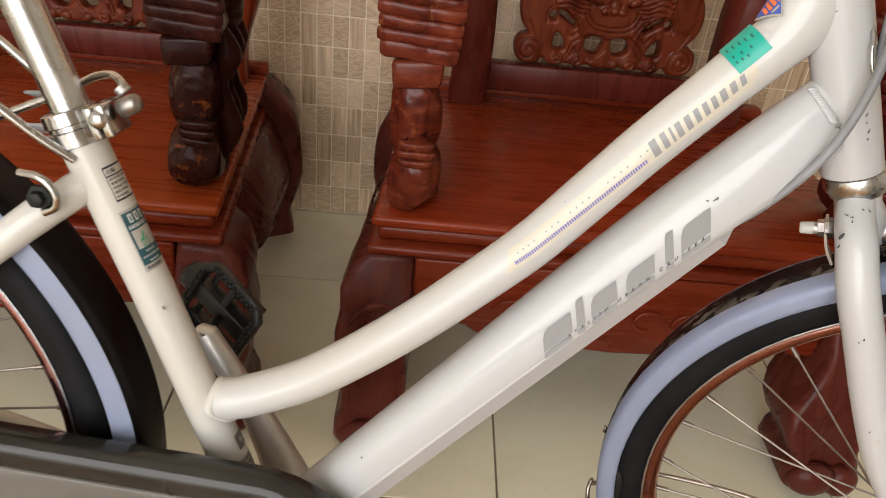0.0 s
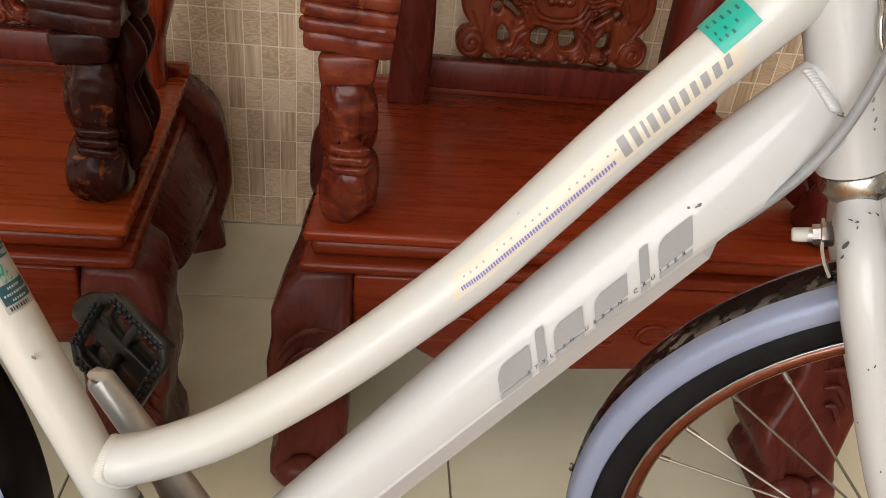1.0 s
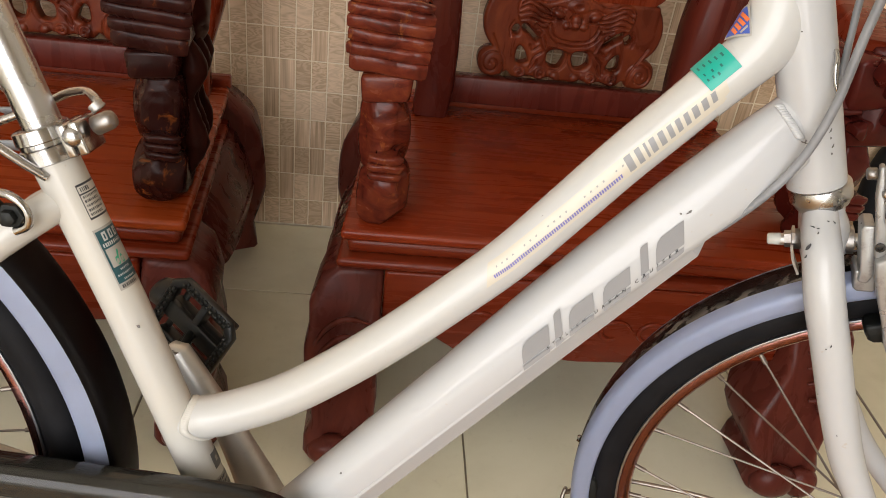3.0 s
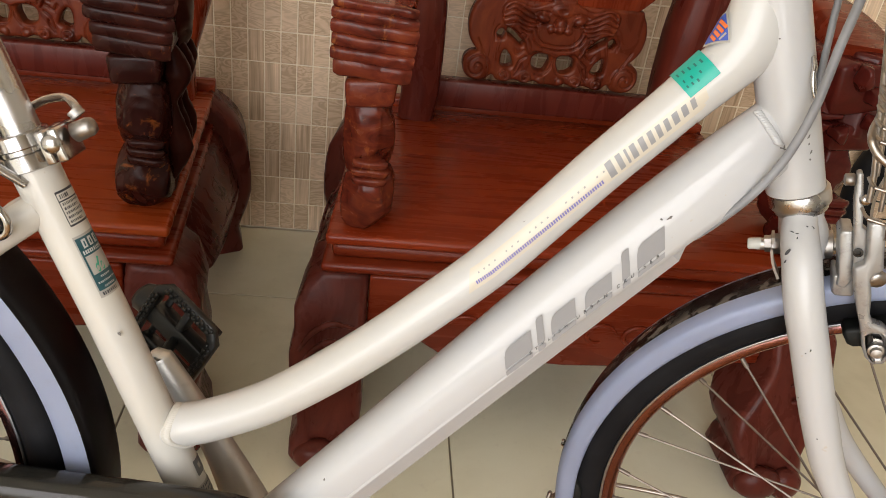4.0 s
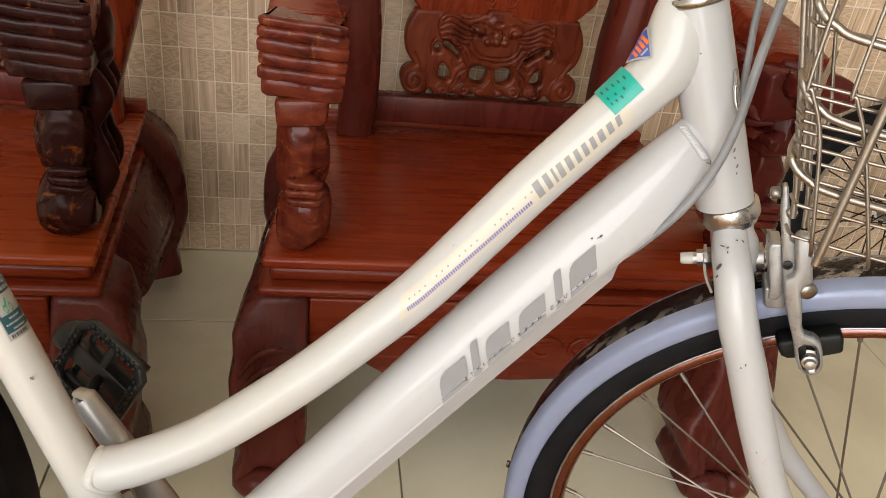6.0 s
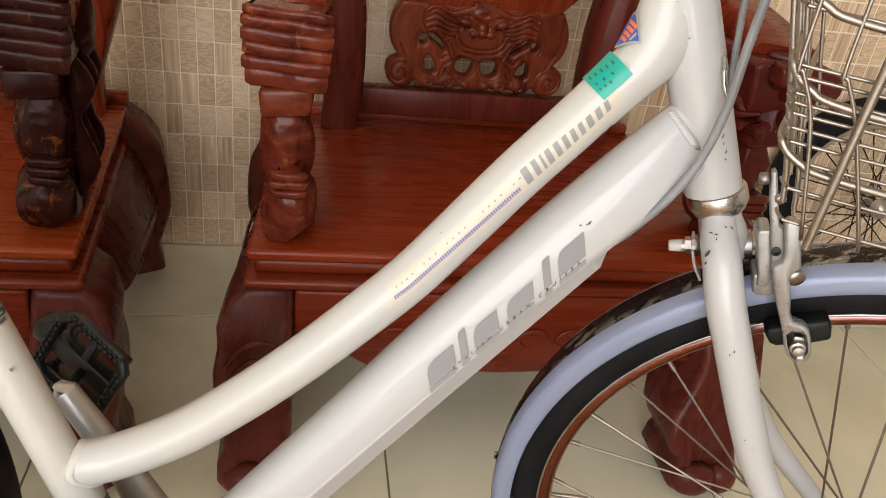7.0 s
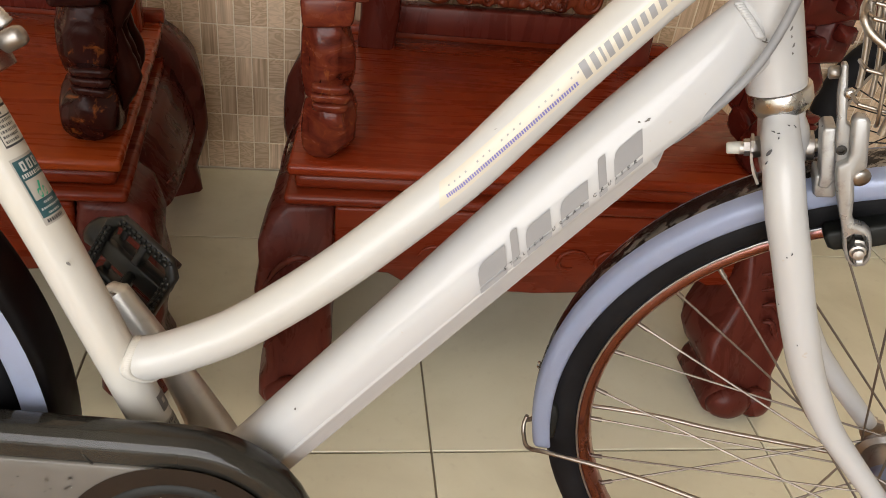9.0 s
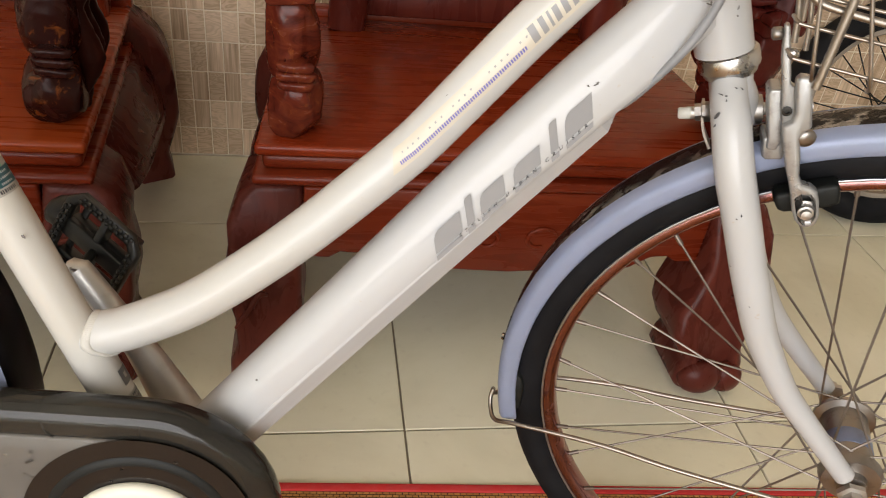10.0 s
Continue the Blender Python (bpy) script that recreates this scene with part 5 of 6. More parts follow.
basket = part("basket", tube(hoop_path(-0.2165, 0.4645, 0.011, 0.0215), 0.0022, 10), WIRE, bike, "wire basket, dull worn chrome", FORK)
for x, z in ((-0.2225, 0.5025), (-0.209, 0.4245)):
    part("hoop", tube(hoop_path(x, z, 0.011, 0.0185), 0.0022, 10), WIRE, basket, "", FORK)
for x, z in ((-0.2215, 0.4905), (-0.2165, 0.463), (-0.2145, 0.4572), (-0.213, 0.449), (-0.212, 0.4441), (-0.2108, 0.4388), (-0.209, 0.4314), (-0.2073, 0.4241), (-0.204, 0.4145), (-0.2005, 0.399), (-0.1972, 0.3807)):
    part("wire", tube(smooth_path([(x - 0.0005, SIDE + 0.012, z), (x, SIDE + 0.005, z), (x + 0.0015, SIDE + 0.0012, z - 0.0003), (x + 0.006, SIDE, z - 0.0008), (x + 0.05, SIDE - 0.001, z - 0.003), (x + 0.12, SIDE - 0.003, z - 0.005), (x + 0.26, SIDE - 0.006, z - 0.008)], 5), 0.00105, 8), WIRE, basket, "", FORK)
for k in range(6):
    a = -0.2154 + 0.021 * k
    part("upright", tube(smooth_path([(a - 0.001, SIDE - 0.0025, 0.54), (a, SIDE - 0.0025, 0.466), (a + 0.003, SIDE - 0.0028, 0.4595), (a + 0.0145 + 0.001 * k, SIDE - 0.003, 0.436), (a + 0.03 + 0.008 * k, SIDE - 0.003, 0.379), (a + 0.034 + 0.008 * k, SIDE + 0.006, 0.3685)], 5), 0.0011, 8), WIRE, basket, "", FORK)
for x, y, r in ((-0.2268, SIDE + 0.016, 0.0018), (-0.222, SIDE + 0.006, 0.0014), (-0.217, SIDE + 0.06, 0.0014), (-0.2, SIDE + 0.13, 0.0014), (-0.18, SIDE + 0.2, 0.0014)):
    part("upright", tube(smooth_path([(x - 0.0105, y, 0.54), (x, y, 0.4986), (x + 0.0115, y, 0.4596), (x + 0.0215, y, 0.4243), (x + 0.0285, y, 0.4005), (x + 0.032, y, 0.384)], 5), r, 8), WIRE, basket, "", FORK)
part("basket_stay", tube(smooth_path([(-0.1765, SIDE - 0.012, 0.54), (-0.1789, SIDE - 0.008, 0.4718), (-0.1801, SIDE - 0.004, 0.3683)], 6), 0.0024, 10), WIRE, basket, "", FORK)


# ---- stickers and lettering bars ----
def flat_colour(name, c, rough=0.4):
    m = material(name, c, rough)
    link(m, mixed(m, ranged(m, noise_tex(m, coords(m), 90, 4), 0.4, 0.75, 0, 0.35), c, tuple(0.75 * v + 0.08 for v in c)), shader(m).inputs["Base Color"])
    return m


GREY = flat_colour("silver_grey_print", (0.27, 0.27, 0.275))
PALE_GREY = flat_colour("pale_grey_print", (0.29, 0.285, 0.27))
FILM = flat_colour("yellowed_film", (0.6, 0.555, 0.46), 0.25)
TEAL = flat_colour("teal_sticker", (0.0, 0.36, 0.28), 0.35)
TEAL_INK = flat_colour("dark_teal_ink", (0.0, 0.12, 0.1))
INK = flat_colour("dark_ink", (0.03, 0.03, 0.035))
DARK_GREY = flat_colour("dark_grey_badge", (0.1, 0.1, 0.1))
DEEP = flat_colour("deep_teal_print", (0.004, 0.06, 0.075))
GREEN = flat_colour("green_print", (0.02, 0.3, 0.17))
SILVER = flat_colour("silver_label", (0.4, 0.38, 0.34), 0.25)
BLUE = flat_colour("blue_print", (0.04, 0.09, 0.42))
ORANGE = flat_colour("orange_print", (0.75, 0.17, 0.04))
VIOLET = flat_colour("violet_blue_print", (0.16, 0.15, 0.42))

AXIS_TOP = [Vector((x, 0, z)) for x, z in TOP_LINE[5:]]
AXIS_SEAT = [Vector((x, 0, z)) for x, z in SEAT_LINE]


def on_axis(axis, u):
    for a, b in zip(axis, axis[1:]):
        if a.x <= u <= b.x or a.x >= u >= b.x:
            t = (u - a.x) / (b.x - a.x)
            return a.lerp(b, t), (b - a).normalized()
    return axis[-1].copy(), (axis[-1] - axis[-2]).normalized()


def wrap(axis, r, corners, lift, n=4, m=6):
    """A thin patch on a tube; corners: four (place along by u, angle from the near side upwards) pairs."""
    bm = mesh_bm()
    a, b, c, d = [Vector((q[0], q[1], 0)) for q in corners]
    rows = []
    for i in range(n + 1):
        row = []
        for j in range(m + 1):
            q = a.lerp(b, i / n).lerp(d.lerp(c, i / n), j / m)
            p, t = on_axis(axis, q.x)
            up = Vector((-t.z, 0, t.x))
            if up.z < 0 or (abs(up.z) < 1e-3 and up.x < 0):
                up = -up
            rise = lift(q.x, q.y) if callable(lift) else lift
            p = p + (r + rise) * (Vector((0, -1, 0)) * math.cos(q.y) + up * math.sin(q.y))
            row.append(bm.verts.new(p))
        rows.append(row)
    for i in range(n):
        for j in range(m):
            bm.faces.new((rows[i][j], rows[i][j + 1], rows[i + 1][j + 1], rows[i + 1][j]))
    return bm


RT = 0.0182


def on_fillet(u, angle):
    """Height of the widened joint over the plain tube."""
    t = min(1.0, max(0.0, (u + 0.104) / 0.0525))
    g = t * t * (3 - 2 * t)
    return 0.0009 + (0.021 * g ** 3 + 0.001 * t) * max(0.0, math.sin(angle)) ** 2


film = part("film", wrap(AXIS_TOP, RT, [(-0.2345, -0.12), (-0.0965, -0.45), (-0.0935, 0.3), (-0.226, 0.72)], 0.00025, 24, 8), FILM, top_tube, "yellowed clear film under the lettering")
line = []
for k in range(58):
    u = -0.2275 + 0.0013 * k
    at = 0.12 - 0.2 * k / 57
    line.append(wrap(AXIS_TOP, RT, [(u, at - 0.09), (u + 0.0008, at - 0.09), (u + 0.0012, at + 0.06), (u + 0.0004, at + 0.06)], 0.0006, 1, 1))
tagged(part("stripe", joined(*line), VIOLET, top_tube, "fine violet hatched stripe"), kind="stuff")
bars = []
for k in range(22):
    if k in (4, 8, 13, 14, 19):
        continue
    u = -0.2235 + 0.0035 * k
    at = 0.36 - 0.2 * k / 21
    bars.append(wrap(AXIS_TOP, RT, [(u, at), (u + 0.0009, at), (u + 0.0011, at + 0.07), (u + 0.0002, at + 0.07)], 0.0006, 1, 1))
tagged(part("small_bars", joined(*bars), PALE_GREY, top_tube, "tiny spaced grey print"), kind="stuff")
u = -0.1488
for k, wide in enumerate((0.0044, 0.0034, 0.0016, 0.0035, 0.0035, 0.0031, 0.0031, 0.003, 0.0036, 0.0035, 0.003)):
    at = -0.22 + 0.05 * k / 10
    top_at = 0.41 - 0.22 * k / 10
    lean = 0.0014
    part("logo_bar", wrap(AXIS_TOP, RT, [(u, at), (u + 0.82 * wide, at), (u + 0.82 * wide + lean, top_at), (u + lean, top_at)], 0.0006, 3, 6), GREY, top_tube)
    u += wide + 0.00125
teal = part("permit_sticker", wrap(AXIS_TOP, RT, [(-0.1012, 0.25), (-0.0857, 0.24), (-0.0855, 1.66), (-0.1011, 1.72)], lambda p, q: on_fillet(p, q) + 0.0004, 8, 16), TEAL, top_tube, "teal permit sticker")
for u0, wide, a0, a1 in ((-0.0995, 0.0016, 1.12, 1.36), (-0.0968, 0.0016, 1.08, 1.32), (-0.0941, 0.0016, 1.03, 1.27), (-0.0914, 0.0016, 0.98, 1.22), (-0.0887, 0.0016, 0.93, 1.17), (-0.0992, 0.0014, 0.78, 0.94), (-0.0958, 0.0018, 0.72, 0.88), (-0.0918, 0.0018, 0.66, 0.82), (-0.0995, 0.0014, 0.56, 0.7), (-0.0972, 0.0016, 0.53, 0.68), (-0.0947, 0.0018, 0.49, 0.65)):
    part("print_bar", wrap(AXIS_TOP, RT, [(u0, a0), (u0 + 0.5 * wide, a0), (u0 + 0.5 * wide, a0 + 0.75 * (a1 - a0)), (u0, a0 + 0.75 * (a1 - a0))], lambda p, q: on_fillet(p, q) + 0.0008, 2, 3), TEAL_INK, teal)
tough = part("maker_sticker", wrap(AXIS_TOP, RT, [(-0.0838, 1.5), (-0.0752, 0.8), (-0.0672, 1.45), (-0.0745, 2.1)], lambda p, q: on_fillet(p, q) + 0.0004, 10, 12), SILVER, top_tube, "blue and orange diamond sticker with a silver edge")
part("sticker_field", wrap(AXIS_TOP, RT, [(-0.0826, 1.5), (-0.0752, 0.88), (-0.0684, 1.45), (-0.0746, 2.0)], lambda p, q: on_fillet(p, q) + 0.0008, 10, 12), BLUE, tough)
for k in range(4):
    u0 = -0.0795 + 0.0022 * k
    part("print_bar", wrap(AXIS_TOP, RT, [(u0, 1.22 - 0.02 * k), (u0 + 0.0015, 1.2 - 0.02 * k), (u0 + 0.002, 1.52), (u0 + 0.0005, 1.54)], lambda p, q: on_fillet(p, q) + 0.0012, 2, 4), ORANGE, tough)
part("print_line", wrap(AXIS_TOP, RT, [(-0.0775, 1.08), (-0.0738, 1.04), (-0.0736, 1.1), (-0.0773, 1.14)], lambda p, q: on_fillet(p, q) + 0.0012, 2, 2), SILVER, tough)

# the slanted letters of the down tube as plain grey shapes
E1 = Vector((0.6505, 0, 0.7595))
E2 = Vector((-0.7595, 0, 0.6505))
BASE = Vector((-0.195, -0.0262, 0.4905))


def on_face(shape, lift):
    bm = mesh_bm()
    bm.faces.new([bm.verts.new(BASE + E1 * (x + y * 0.66) + E2 * y + Vector((0, -lift, 0))) for x, y in shape])
    return bm


SHAPES = [(0.0, 0.024, 0.0175), (0.027, 0.0065, 0.0215), (0.0385, 0.021, 0.0165), (0.0655, 0.0225, 0.0155), (0.0945, 0.0065, 0.0215), (0.106, 0.022, 0.0185)]
for x, wide, tall in SHAPES:
    x, wide, tall = x * 1.19, wide * 1.19, tall * 1.14
    part("logo_shape", on_face([(x, 0.0058), (x + wide * 0.94, 0.0058), (x + wide * 0.96, tall), (x + wide * 0.2, tall), (x + wide * 0.08, tall - 0.0016), (x + 0.0005, tall * 0.74)], 0.0007), GREY, down_tube)
    part("logo_shape", on_face([(x, 0.0008), (x + wide * 0.92, 0.0008), (x + wide * 0.93, 0.0042), (x, 0.0042)], 0.0007), GREY, down_tube)

letters = bpy.data.curves.new("lettering", "FONT")
letters.body, letters.size, letters.space_character, letters.extrude = "STYLISH URBAN CRUISER", 0.0034, 2.6, 0.0001
draft = bpy.data.objects.new("lettering", letters)
words = bpy.data.meshes.new_from_object(draft)
bpy.data.objects.remove(draft)
bm = mesh_bm()
bm.from_mesh(words)
bpy.data.meshes.remove(words)
wide = max(v.co.x for v in bm.verts)
frame_m = Matrix((E1, E2, Vector((0, -1, 0)))).transposed().to_4x4()
frame_m.translation = BASE + E1 * 0.026 + E2 * 0.0037 + Vector((0, -0.001, 0))
part("lettering", bm, INK, down_tube, "small spaced lettering under the logo", frame_m @ Matrix(((0.122 / wide, 0.6, 0, 0), (0, 1, 0, 0), (0, 0, 1, 0), (0, 0, 0, 1))), False)

# seat tube labels
RS = 0.0172
warn = part("warning_label", wrap(AXIS_SEAT, RS, [(-0.5504, 0.78), (-0.5402, 0.78), (-0.5402, 1.9), (-0.5504, 1.9)], 0.0003, 6, 10), INK, seat_tube, "small black-edged warning label")
part("label_field", wrap(AXIS_SEAT, RS, [(-0.5498, 0.81), (-0.5478, 0.81), (-0.5478, 1.87), (-0.5498, 1.87)], 0.0006, 2, 10), PEARL_AGED, warn)
part("label_field", wrap(AXIS_SEAT, RS, [(-0.5474, 0.81), (-0.5408, 0.81), (-0.5408, 1.87), (-0.5474, 1.87)], 0.0006, 4, 10), PEARL_AGED, warn)
rng = random.Random(8)
for row in range(6):
    u0, a0 = (-0.5494, 0.9) if row == 0 else (-0.5471 + 0.00128 * (row - 1), 0.88)
    end = (1.3, 1.7, 1.55, 1.8, 1.65, 1.5)[row]
    while a0 < end:
        w = rng.uniform(0.03, 0.075)
        part("print_bar", wrap(AXIS_SEAT, RS, [(u0, a0), (u0 + (0.0012 if row == 0 else 0.00075), a0), (u0 + (0.0012 if row == 0 else 0.00075), a0 + w), (u0, a0 + w)], 0.0008, 1, 1), INK, warn)
        a0 += w + rng.uniform(0.025, 0.05)
safe = part("safety_sticker", wrap(AXIS_SEAT, RS, [(-0.5374, 0.62), (-0.5185, 0.62), (-0.5185, 1.9), (-0.5374, 1.9)], 0.0003, 8, 12), SILVER, seat_tube, "silver and dark teal safety sticker with a green mark")
part("sticker_band", wrap(AXIS_SEAT, RS, [(-0.5367, 0.68), (-0.5312, 0.68), (-0.5312, 1.84), (-0.5367, 1.84)], 0.0006, 4, 12), DEEP, safe)
part("sticker_band", wrap(AXIS_SEAT, RS, [(-0.5312, 0.68), (-0.5255, 0.68), (-0.5255, 0.76), (-0.5312, 0.76)], 0.0006, 4, 2), DEEP, safe)
part("sticker_band", wrap(AXIS_SEAT, RS, [(-0.5255, 0.68), (-0.5206, 0.68), (-0.5206, 1.84), (-0.5255, 1.84)], 0.0006, 4, 12), DEEP, safe)
for a in (0.88, 1.18, 1.48):
    part("print_bar", wrap(AXIS_SEAT, RS, [(-0.5361, a), (-0.5335, a), (-0.5335, a + 0.2), (-0.5361, a + 0.2)], 0.0009, 2, 3), PEARL, safe)
    part("print_gap", wrap(AXIS_SEAT, RS, [(-0.5355, a + 0.07), (-0.534, a + 0.07), (-0.534, a + 0.13), (-0.5355, a + 0.13)], 0.0011, 1, 1), DEEP, safe)
for row, (u0, h, a0, end) in enumerate(((-0.5329, 0.0011, 0.76, 1.75), (-0.5247, 0.0006, 1.0, 1.5), (-0.5232, 0.0006, 0.78, 1.75), (-0.5217, 0.0006, 0.98, 1.55), (-0.5201, 0.001, 0.76, 1.5))):
    while a0 < end:
        w = rng.uniform(0.03, 0.07)
        part("print_bar", wrap(AXIS_SEAT, RS, [(u0, a0), (u0 + h, a0), (u0 + h, a0 + w), (u0, a0 + w)], 0.0009, 1, 1), INK if row == 4 else PEARL, safe)
        a0 += w + rng.uniform(0.03, 0.05)
for a0, wide in ((0.98, 0.16), (1.24, 0.14)):
    ring_at = [(-0.5272 + 0.0011 * math.cos(k * 0.6283), a0 + 0.5 * wide + 0.5 * wide * math.sin(k * 0.6283)) for k in range(11)]
    part("green_mark", joined(*[wrap(AXIS_SEAT, RS, [(p[0], p[1]), (q[0], q[1]), (q[0] + 0.0005, q[1] + 0.02), (p[0] + 0.0005, p[1] + 0.02)], 0.0009, 1, 1) for p, q in zip(ring_at, ring_at[1:])]), GREEN, safe)
part("green_mark", wrap(AXIS_SEAT, RS, [(-0.5302, 1.2), (-0.5276, 1.08), (-0.5272, 1.14), (-0.5298, 1.27)], 0.0009, 2, 2), GREEN, safe)
badge = part("grey_badge", wrap(AXIS_SEAT, RS, [(-0.46, 1.2), (-0.4545, 1.2), (-0.4545, 2.1), (-0.46, 2.1)], 0.0005, 3, 8), DARK_GREY, seat_tube, "small dark grey badge")
part("print_bar", wrap(AXIS_SEAT, RS, [(-0.4583, 1.42), (-0.4566, 1.42), (-0.4566, 1.62), (-0.4583, 1.62)], 0.0008, 1, 2), SILVER, badge)
serial = part("serial_label", wrap(AXIS_SEAT, RS, [(-0.4518, 0.5), (-0.444, 0.5), (-0.444, 2.1), (-0.4518, 2.1)], 0.0004, 3, 10), SILVER, seat_tube, "worn label with dark print")
for row in range(4):
    a0 = 0.62
    while a0 < 1.95:
        w = rng.uniform(0.05, 0.12)
        part("print_bar", wrap(AXIS_SEAT, RS, [(-0.4513 + 0.0017 * row, a0), (-0.4502 + 0.0017 * row, a0), (-0.4502 + 0.0017 * row, a0 + w), (-0.4513 + 0.0017 * row, a0 + w)], 0.0008, 1, 1), INK, serial)
        a0 += w + rng.uniform(0.03, 0.08)

# small fittings by the seat cluster
part("stay_bolt", lathe([(0, 0.006), (0.001, 0.0095), (0.006, 0.0095), (0.0065, 0.006), (0.012, 0.006), (0.013, 0.004)], (-0.575, -0.03, 0.577), (-0.575, -0.06, 0.577), 6), BLACK, bike, "dark hexagon bolt")
part("stay_hook", tube(smooth_path([(-0.588, -0.034, 0.594), (-0.572, -0.038, 0.594), (-0.562, -0.038, 0.585), (-0.562, -0.037, 0.573), (-0.572, -0.036, 0.566)], 5), 0.0032, 10), CHROME, bike)
for k in (0, 1):
    part("carrier_plate", plate([(-0.615, 0.005), (-0.6, -0.008), (-0.575, -0.011), (-0.562, -0.004), (-0.565, 0.006), (-0.59, 0.012)], -0.0015, 0.0015, "y", 0.0008, 1), CABLE, bike, "grey carrier plate", pose(0, 0.03 - 0.012 * k, 0.632 - 0.022 * k, 55, 0, 0))
part("guard_bolt", lathe([(0, 0.003), (0.001, 0.004), (0.003, 0.003)], (-0.326, -0.006, 0.0105), (-0.34, -0.008, 0.011), 10), CHROME, bike, "", WHEEL)

# paint chips
def chip_marks(rows, mat, base=None):
    for x, y, z, sx, sz, lean in rows:
        bm = ball((0, 0, 0), (0.7 * sx, 0.0005, 0.7 * sz), 0.6, 900, 14, 8)
        bm.transform(pose(x, y, z, 0, lean, 0))
        part("paint_chip", bm, mat, bike, "", base)


chip_marks([(-0.4962, -0.0158, 0.486, 0.0024, 0.0017, 20), (-0.4984, -0.0136, 0.4422, 0.0011, 0.0008, 0), (-0.1067, -0.0262, 0.6337, 0.0013, 0.001, 0), (-0.3302, -0.0252, 0.3718, 0.0012, 0.0016, 30), (-0.1997, -0.0125, 0.6154, 0.0022, 0.0008, -40), (-0.0581, -0.0205, 0.7642, 0.0009, 0.0006, 0)], CHIP)
chip_marks([(-0.1009, -0.0262, 0.6352, 0.003, 0.0007, -35), (-0.1005, -0.0262, 0.6365, 0.0018, 0.0005, -30), (-0.0355, -0.0238, 0.6937, 0.0036, 0.0007, 8), (-0.0352, -0.0238, 0.695, 0.0008, 0.0016, 0), (-0.0285, -0.0222, 0.6943, 0.0022, 0.0006, -20), (-0.0188, -0.0198, 0.7031, 0.0009, 0.0024, 20), (-0.0172, -0.0198, 0.6981, 0.0009, 0.0014, 0), (-0.0139, -0.02, 0.6928, 0.0008, 0.0022, 10), (-0.0131, -0.02, 0.6875, 0.0009, 0.0012, -20)], CHIP)
chip_marks([(-0.2075, -0.0398, 0.2995, 0.0016, 0.0042, 18), (-0.2068, -0.041, 0.2925, 0.0008, 0.002, 15), (-0.2079, -0.0302, 0.3115, 0.0022, 0.0006, 5), (-0.2047, -0.0318, 0.3117, 0.0016, 0.0006, -30), (-0.2038, -0.0335, 0.309, 0.0006, 0.0018, 0), (-0.2025, -0.034, 0.3065, 0.0009, 0.0007, 30), (-0.1997, -0.0283, 0.3175, 0.0014, 0.0006, 10), (-0.1955, -0.0285, 0.3178, 0.002, 0.0006, 30), (-0.1775, -0.0612, 0.2385, 0.0006, 0.0006, 0), (-0.1722, -0.0632, 0.2398, 0.0006, 0.0017, 0), (-0.1745, -0.0628, 0.236, 0.0008, 0.0007, 0), (-0.166, -0.062, 0.196, 0.0006, 0.0005, 0), (-0.142, -0.0645, 0.166, 0.0007, 0.0006, 0)], INK, FORK)

# ---- small wheel by the wall, and the mat ----
ww = thing("spare_bicycle_wheel", pose(1.07, 0.634, 0.221, 0, 0, -15) @ pose(0, 0, 0, -20, 0, 0), "small spoked wheel with fat black tyre, leaning on the wall", "wheel")
prof = [(0.031 * math.sin(-2.3 + 4.6 * k / 13), 0.201 + 0.034 * math.cos(-2.3 + 4.6 * k / 13)) for k in range(14)]
part("tyre", lathe(prof, (0, 0, 0), (0, 1, 0), 64, True), RUBBER, ww, "black rubber tyre")
part("rim", lathe([(-0.013, 0.168), (-0.014, 0.178), (0.014, 0.178), (0.013, 0.168), (0, 0.165)], (0, 0, 0), (0, 1, 0), 64, True), WIRE, ww)
part("hub", lathe([(-0.05, 0.005), (-0.045, 0.012), (-0.034, 0.022), (-0.03, 0.014), (0.03, 0.014), (0.034, 0.022), (0.045, 0.012), (0.05, 0.005)], (0, 0, 0), (0, 1, 0), 20), ALLOY, ww)
for k in range(28):
    s = -1 if k % 2 else 1
    a = 2 * math.pi * k / 28
    b = a + (0.9 if (k // 2) % 2 else -0.9)
    part("spoke", tube([(0.02 * math.cos(b), s * 0.032, 0.02 * math.sin(b)), (0.1665 * math.cos(a), s * 0.002, 0.1665 * math.sin(a))], 0.0016, 5), INKY, ww)



def weave():
    m = material("woven_mat", (0.6, 0.3, 0.07), 0.8)
    v = coords(m)
    ck = node(m, "ShaderNodeTexBrick", Scale=1.0)
    k = node(m, "ShaderNodeMapping", Scale=(60, 60, 60))
    link(m, v, k.inputs["Vector"])
    link(m, k.outputs["Vector"], ck.inputs["Vector"])
    ck.inputs["Color1"].default_value = (0.68, 0.39, 0.13, 1)
    ck.inputs["Color2"].default_value = (0.54, 0.27, 0.08, 1)
    ck.inputs["Mortar"].default_value = (0.05, 0.015, 0.006, 1)
    ck.inputs["Mortar Size"].default_value = 0.035
    link(m, ck.outputs["Color"], shader(m).inputs["Base Color"])
    bumped(m, ck.outputs["Fac"], -0.6, 0.002)
    return m


mat_thing = thing("floor_mat", pose(0.2, -0.1045, 0, 0, 0, -3.3), "woven orange-brown mat with a red border, flat on the tiles", "mat")
part("woven_field", block(-1.3, 1.1, -1.6, -0.012, 0.0004, 0.0034, 0.001, 1), weave(), mat_thing)
part("red_border", block(-1.3, 1.1, -0.0118, 0.0, 0.0004, 0.0048, 0.0015, 2), flat_colour("red_binding", (0.5, 0.02, 0.02), 0.8), mat_thing, "red cloth binding")

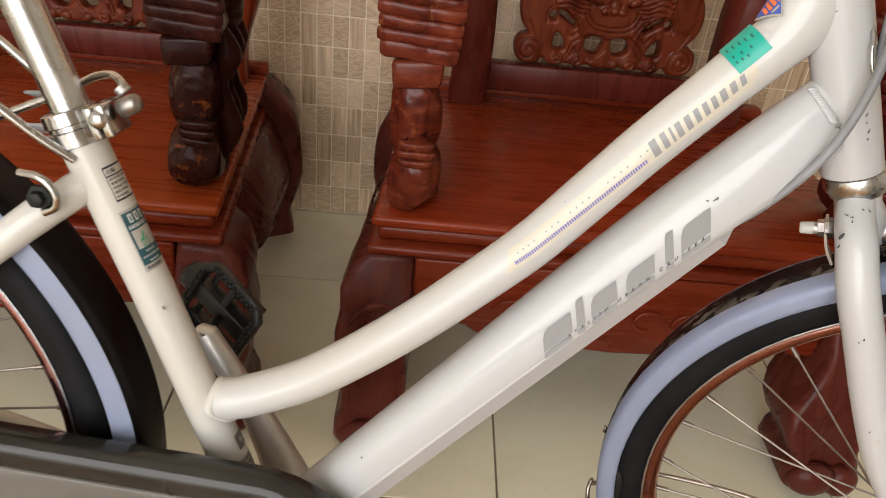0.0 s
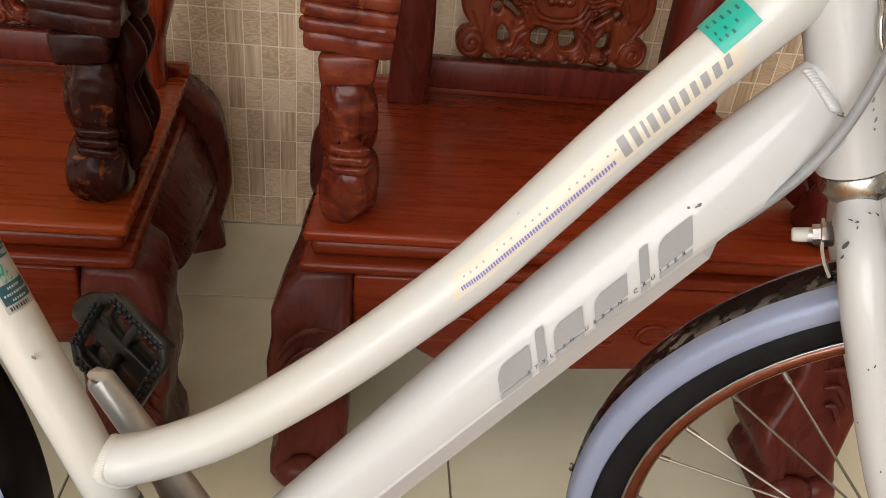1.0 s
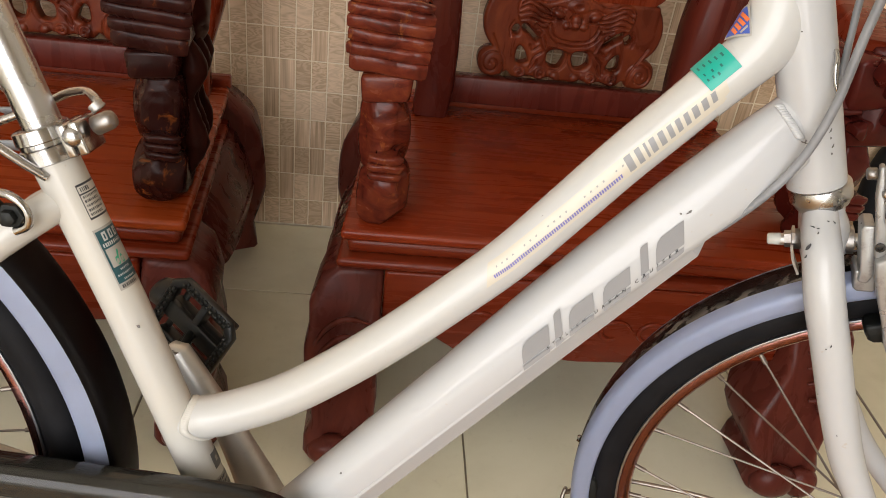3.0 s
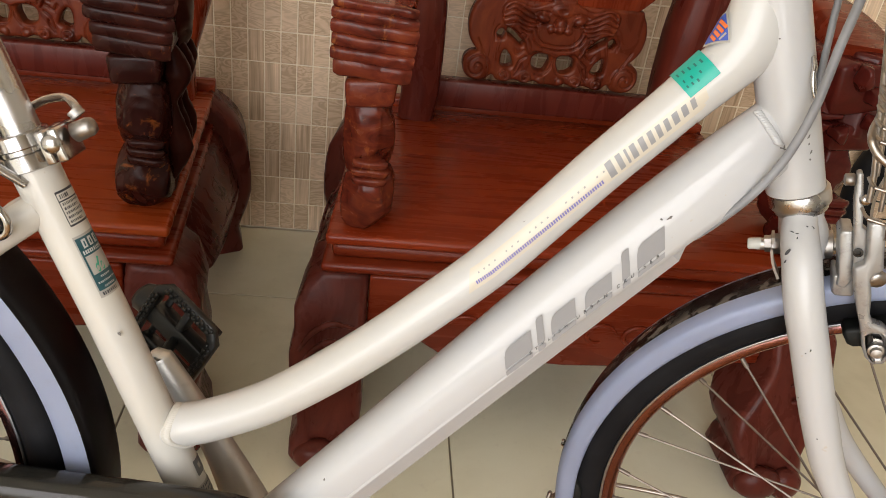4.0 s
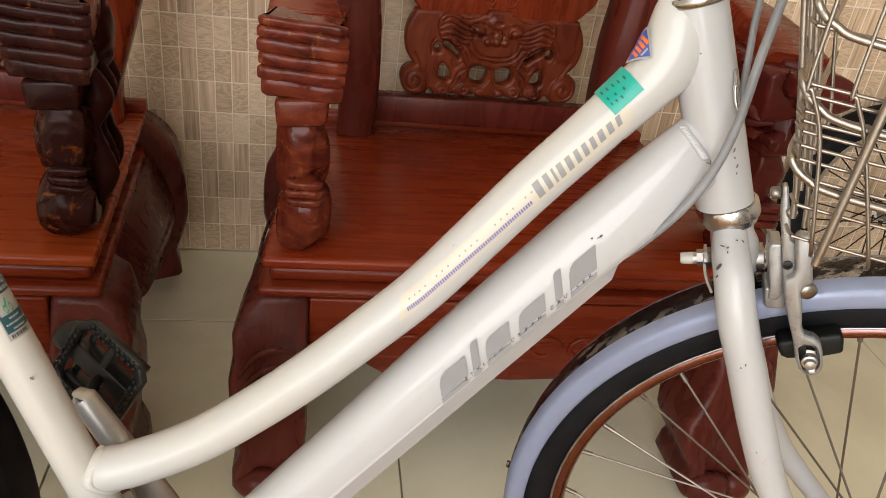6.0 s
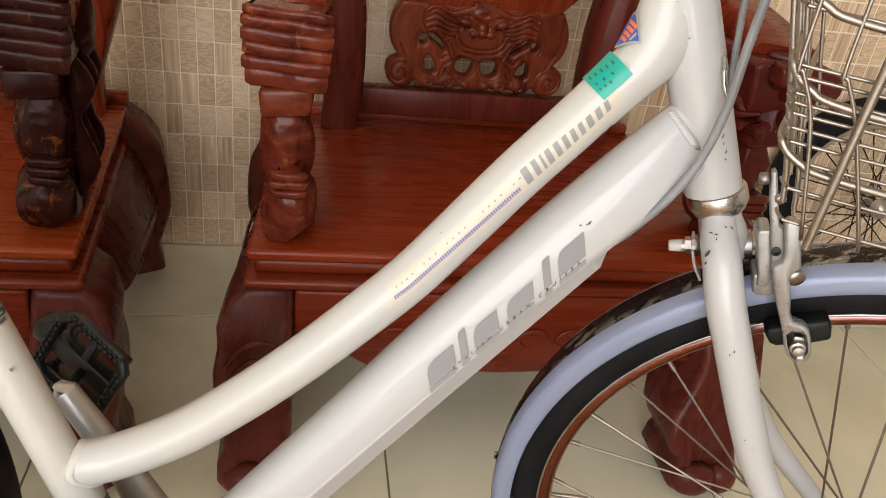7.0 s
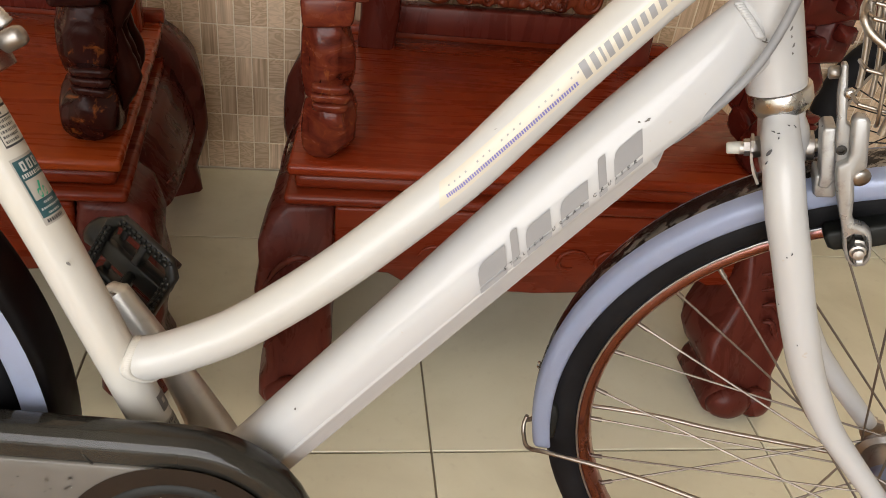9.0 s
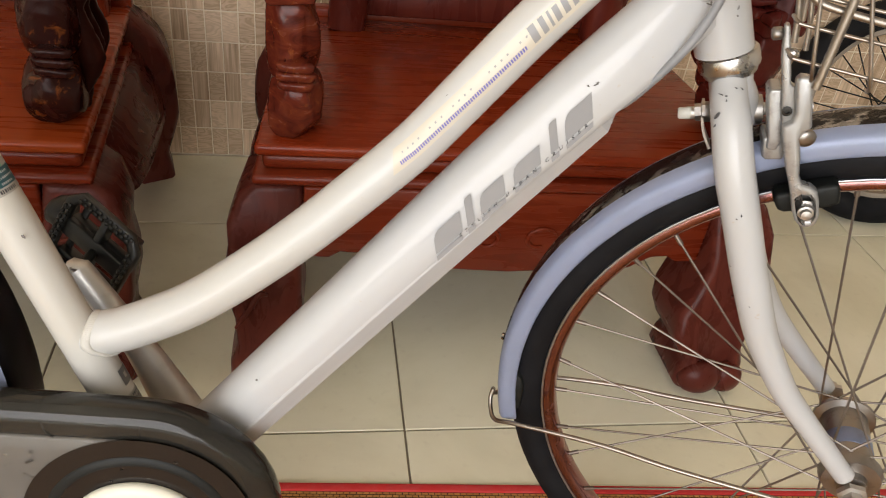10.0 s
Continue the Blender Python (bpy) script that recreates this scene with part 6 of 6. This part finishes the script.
# ---- tiles ----
def shared_piece(bm, name, mat):
    me = bpy.data.meshes.new(name)
    bmesh.ops.recalc_face_normals(bm, faces=bm.faces)
    bm.to_mesh(me)
    bm.free()
    me.materials.append(mat)
    return me


tile_mesh = shared_piece(block(-0.2485, 0.2485, -0.2485, 0.2485, -0.0045, 0.0, 0.0008, 1), "tile", TILE)
for i in range(-6, 7):
    for j in range(-7, 2):
        x, y = 0.25 + 0.5 * i, 0.25 + 0.5 * j
        if x + 0.25 > X1 or x - 0.25 < X0 or y - 0.25 < Y0:
            continue
        if j == 1:
            continue
        t = new("tile", tile_mesh)
        t.parent = floor
        t.location = (x, y, 0)
half_mesh = shared_piece(block(-0.2485, 0.2485, 0.0015, 0.2485, -0.0045, 0.0, 0.0008, 1), "tile", TILE)
for i in range(-6, 6):
    t = new("tile", half_mesh)
    t.parent = floor
    t.location = (0.25 + 0.5 * i, 0.5, 0)

CW, CH = 0.0308, 0.0613
chip = shared_piece(block(-CW / 2 + 0.0011, CW / 2 - 0.0011, -0.004, 0.004, -CH / 2 + 0.0011, CH / 2 - 0.0011, 0.0009, 1), "tile_chip", CELL)
rest = []
near = 0
for i in range(-85, 115):
    for k in range(0, 60):
        x, z = -0.3505 + CW * i, 0.0 + CH * (k + 0.5)
        if -0.62 < x < 0.06 and z < 0.75 and near < 290:
            c = new("tile_chip", chip)
            c.parent = wall_north
            c.location = (x, Y1 + 0.0088, z)
            near += 1
        else:
            rest.append((x, z))
verts, faces = [], []
w, h = CW / 2 - 0.0011, CH / 2 - 0.0011
for x, z in rest:
    n = len(verts)
    for y, e in ((Y1 + 0.0048, 0.0008), (Y1 + 0.0075, 0.0)):
        verts += [(x - w + e, y, z - h + e), (x + w - e, y, z - h + e), (x + w - e, y, z + h - e), (x - w + e, y, z + h - e)]
    faces += [(n, n + 1, n + 2, n + 3), (n, n + 4, n + 5, n + 1), (n + 1, n + 5, n + 6, n + 2), (n + 2, n + 6, n + 7, n + 3), (n + 3, n + 7, n + 4, n)]
me = bpy.data.meshes.new("tile_chips")
me.from_pydata(verts, [], faces)
me.materials.append(CELLS)
chips = new("tile_chips", me)
chips.parent = wall_north
tagged(chips, "wood-print mosaic chips", "", "", "stuff")
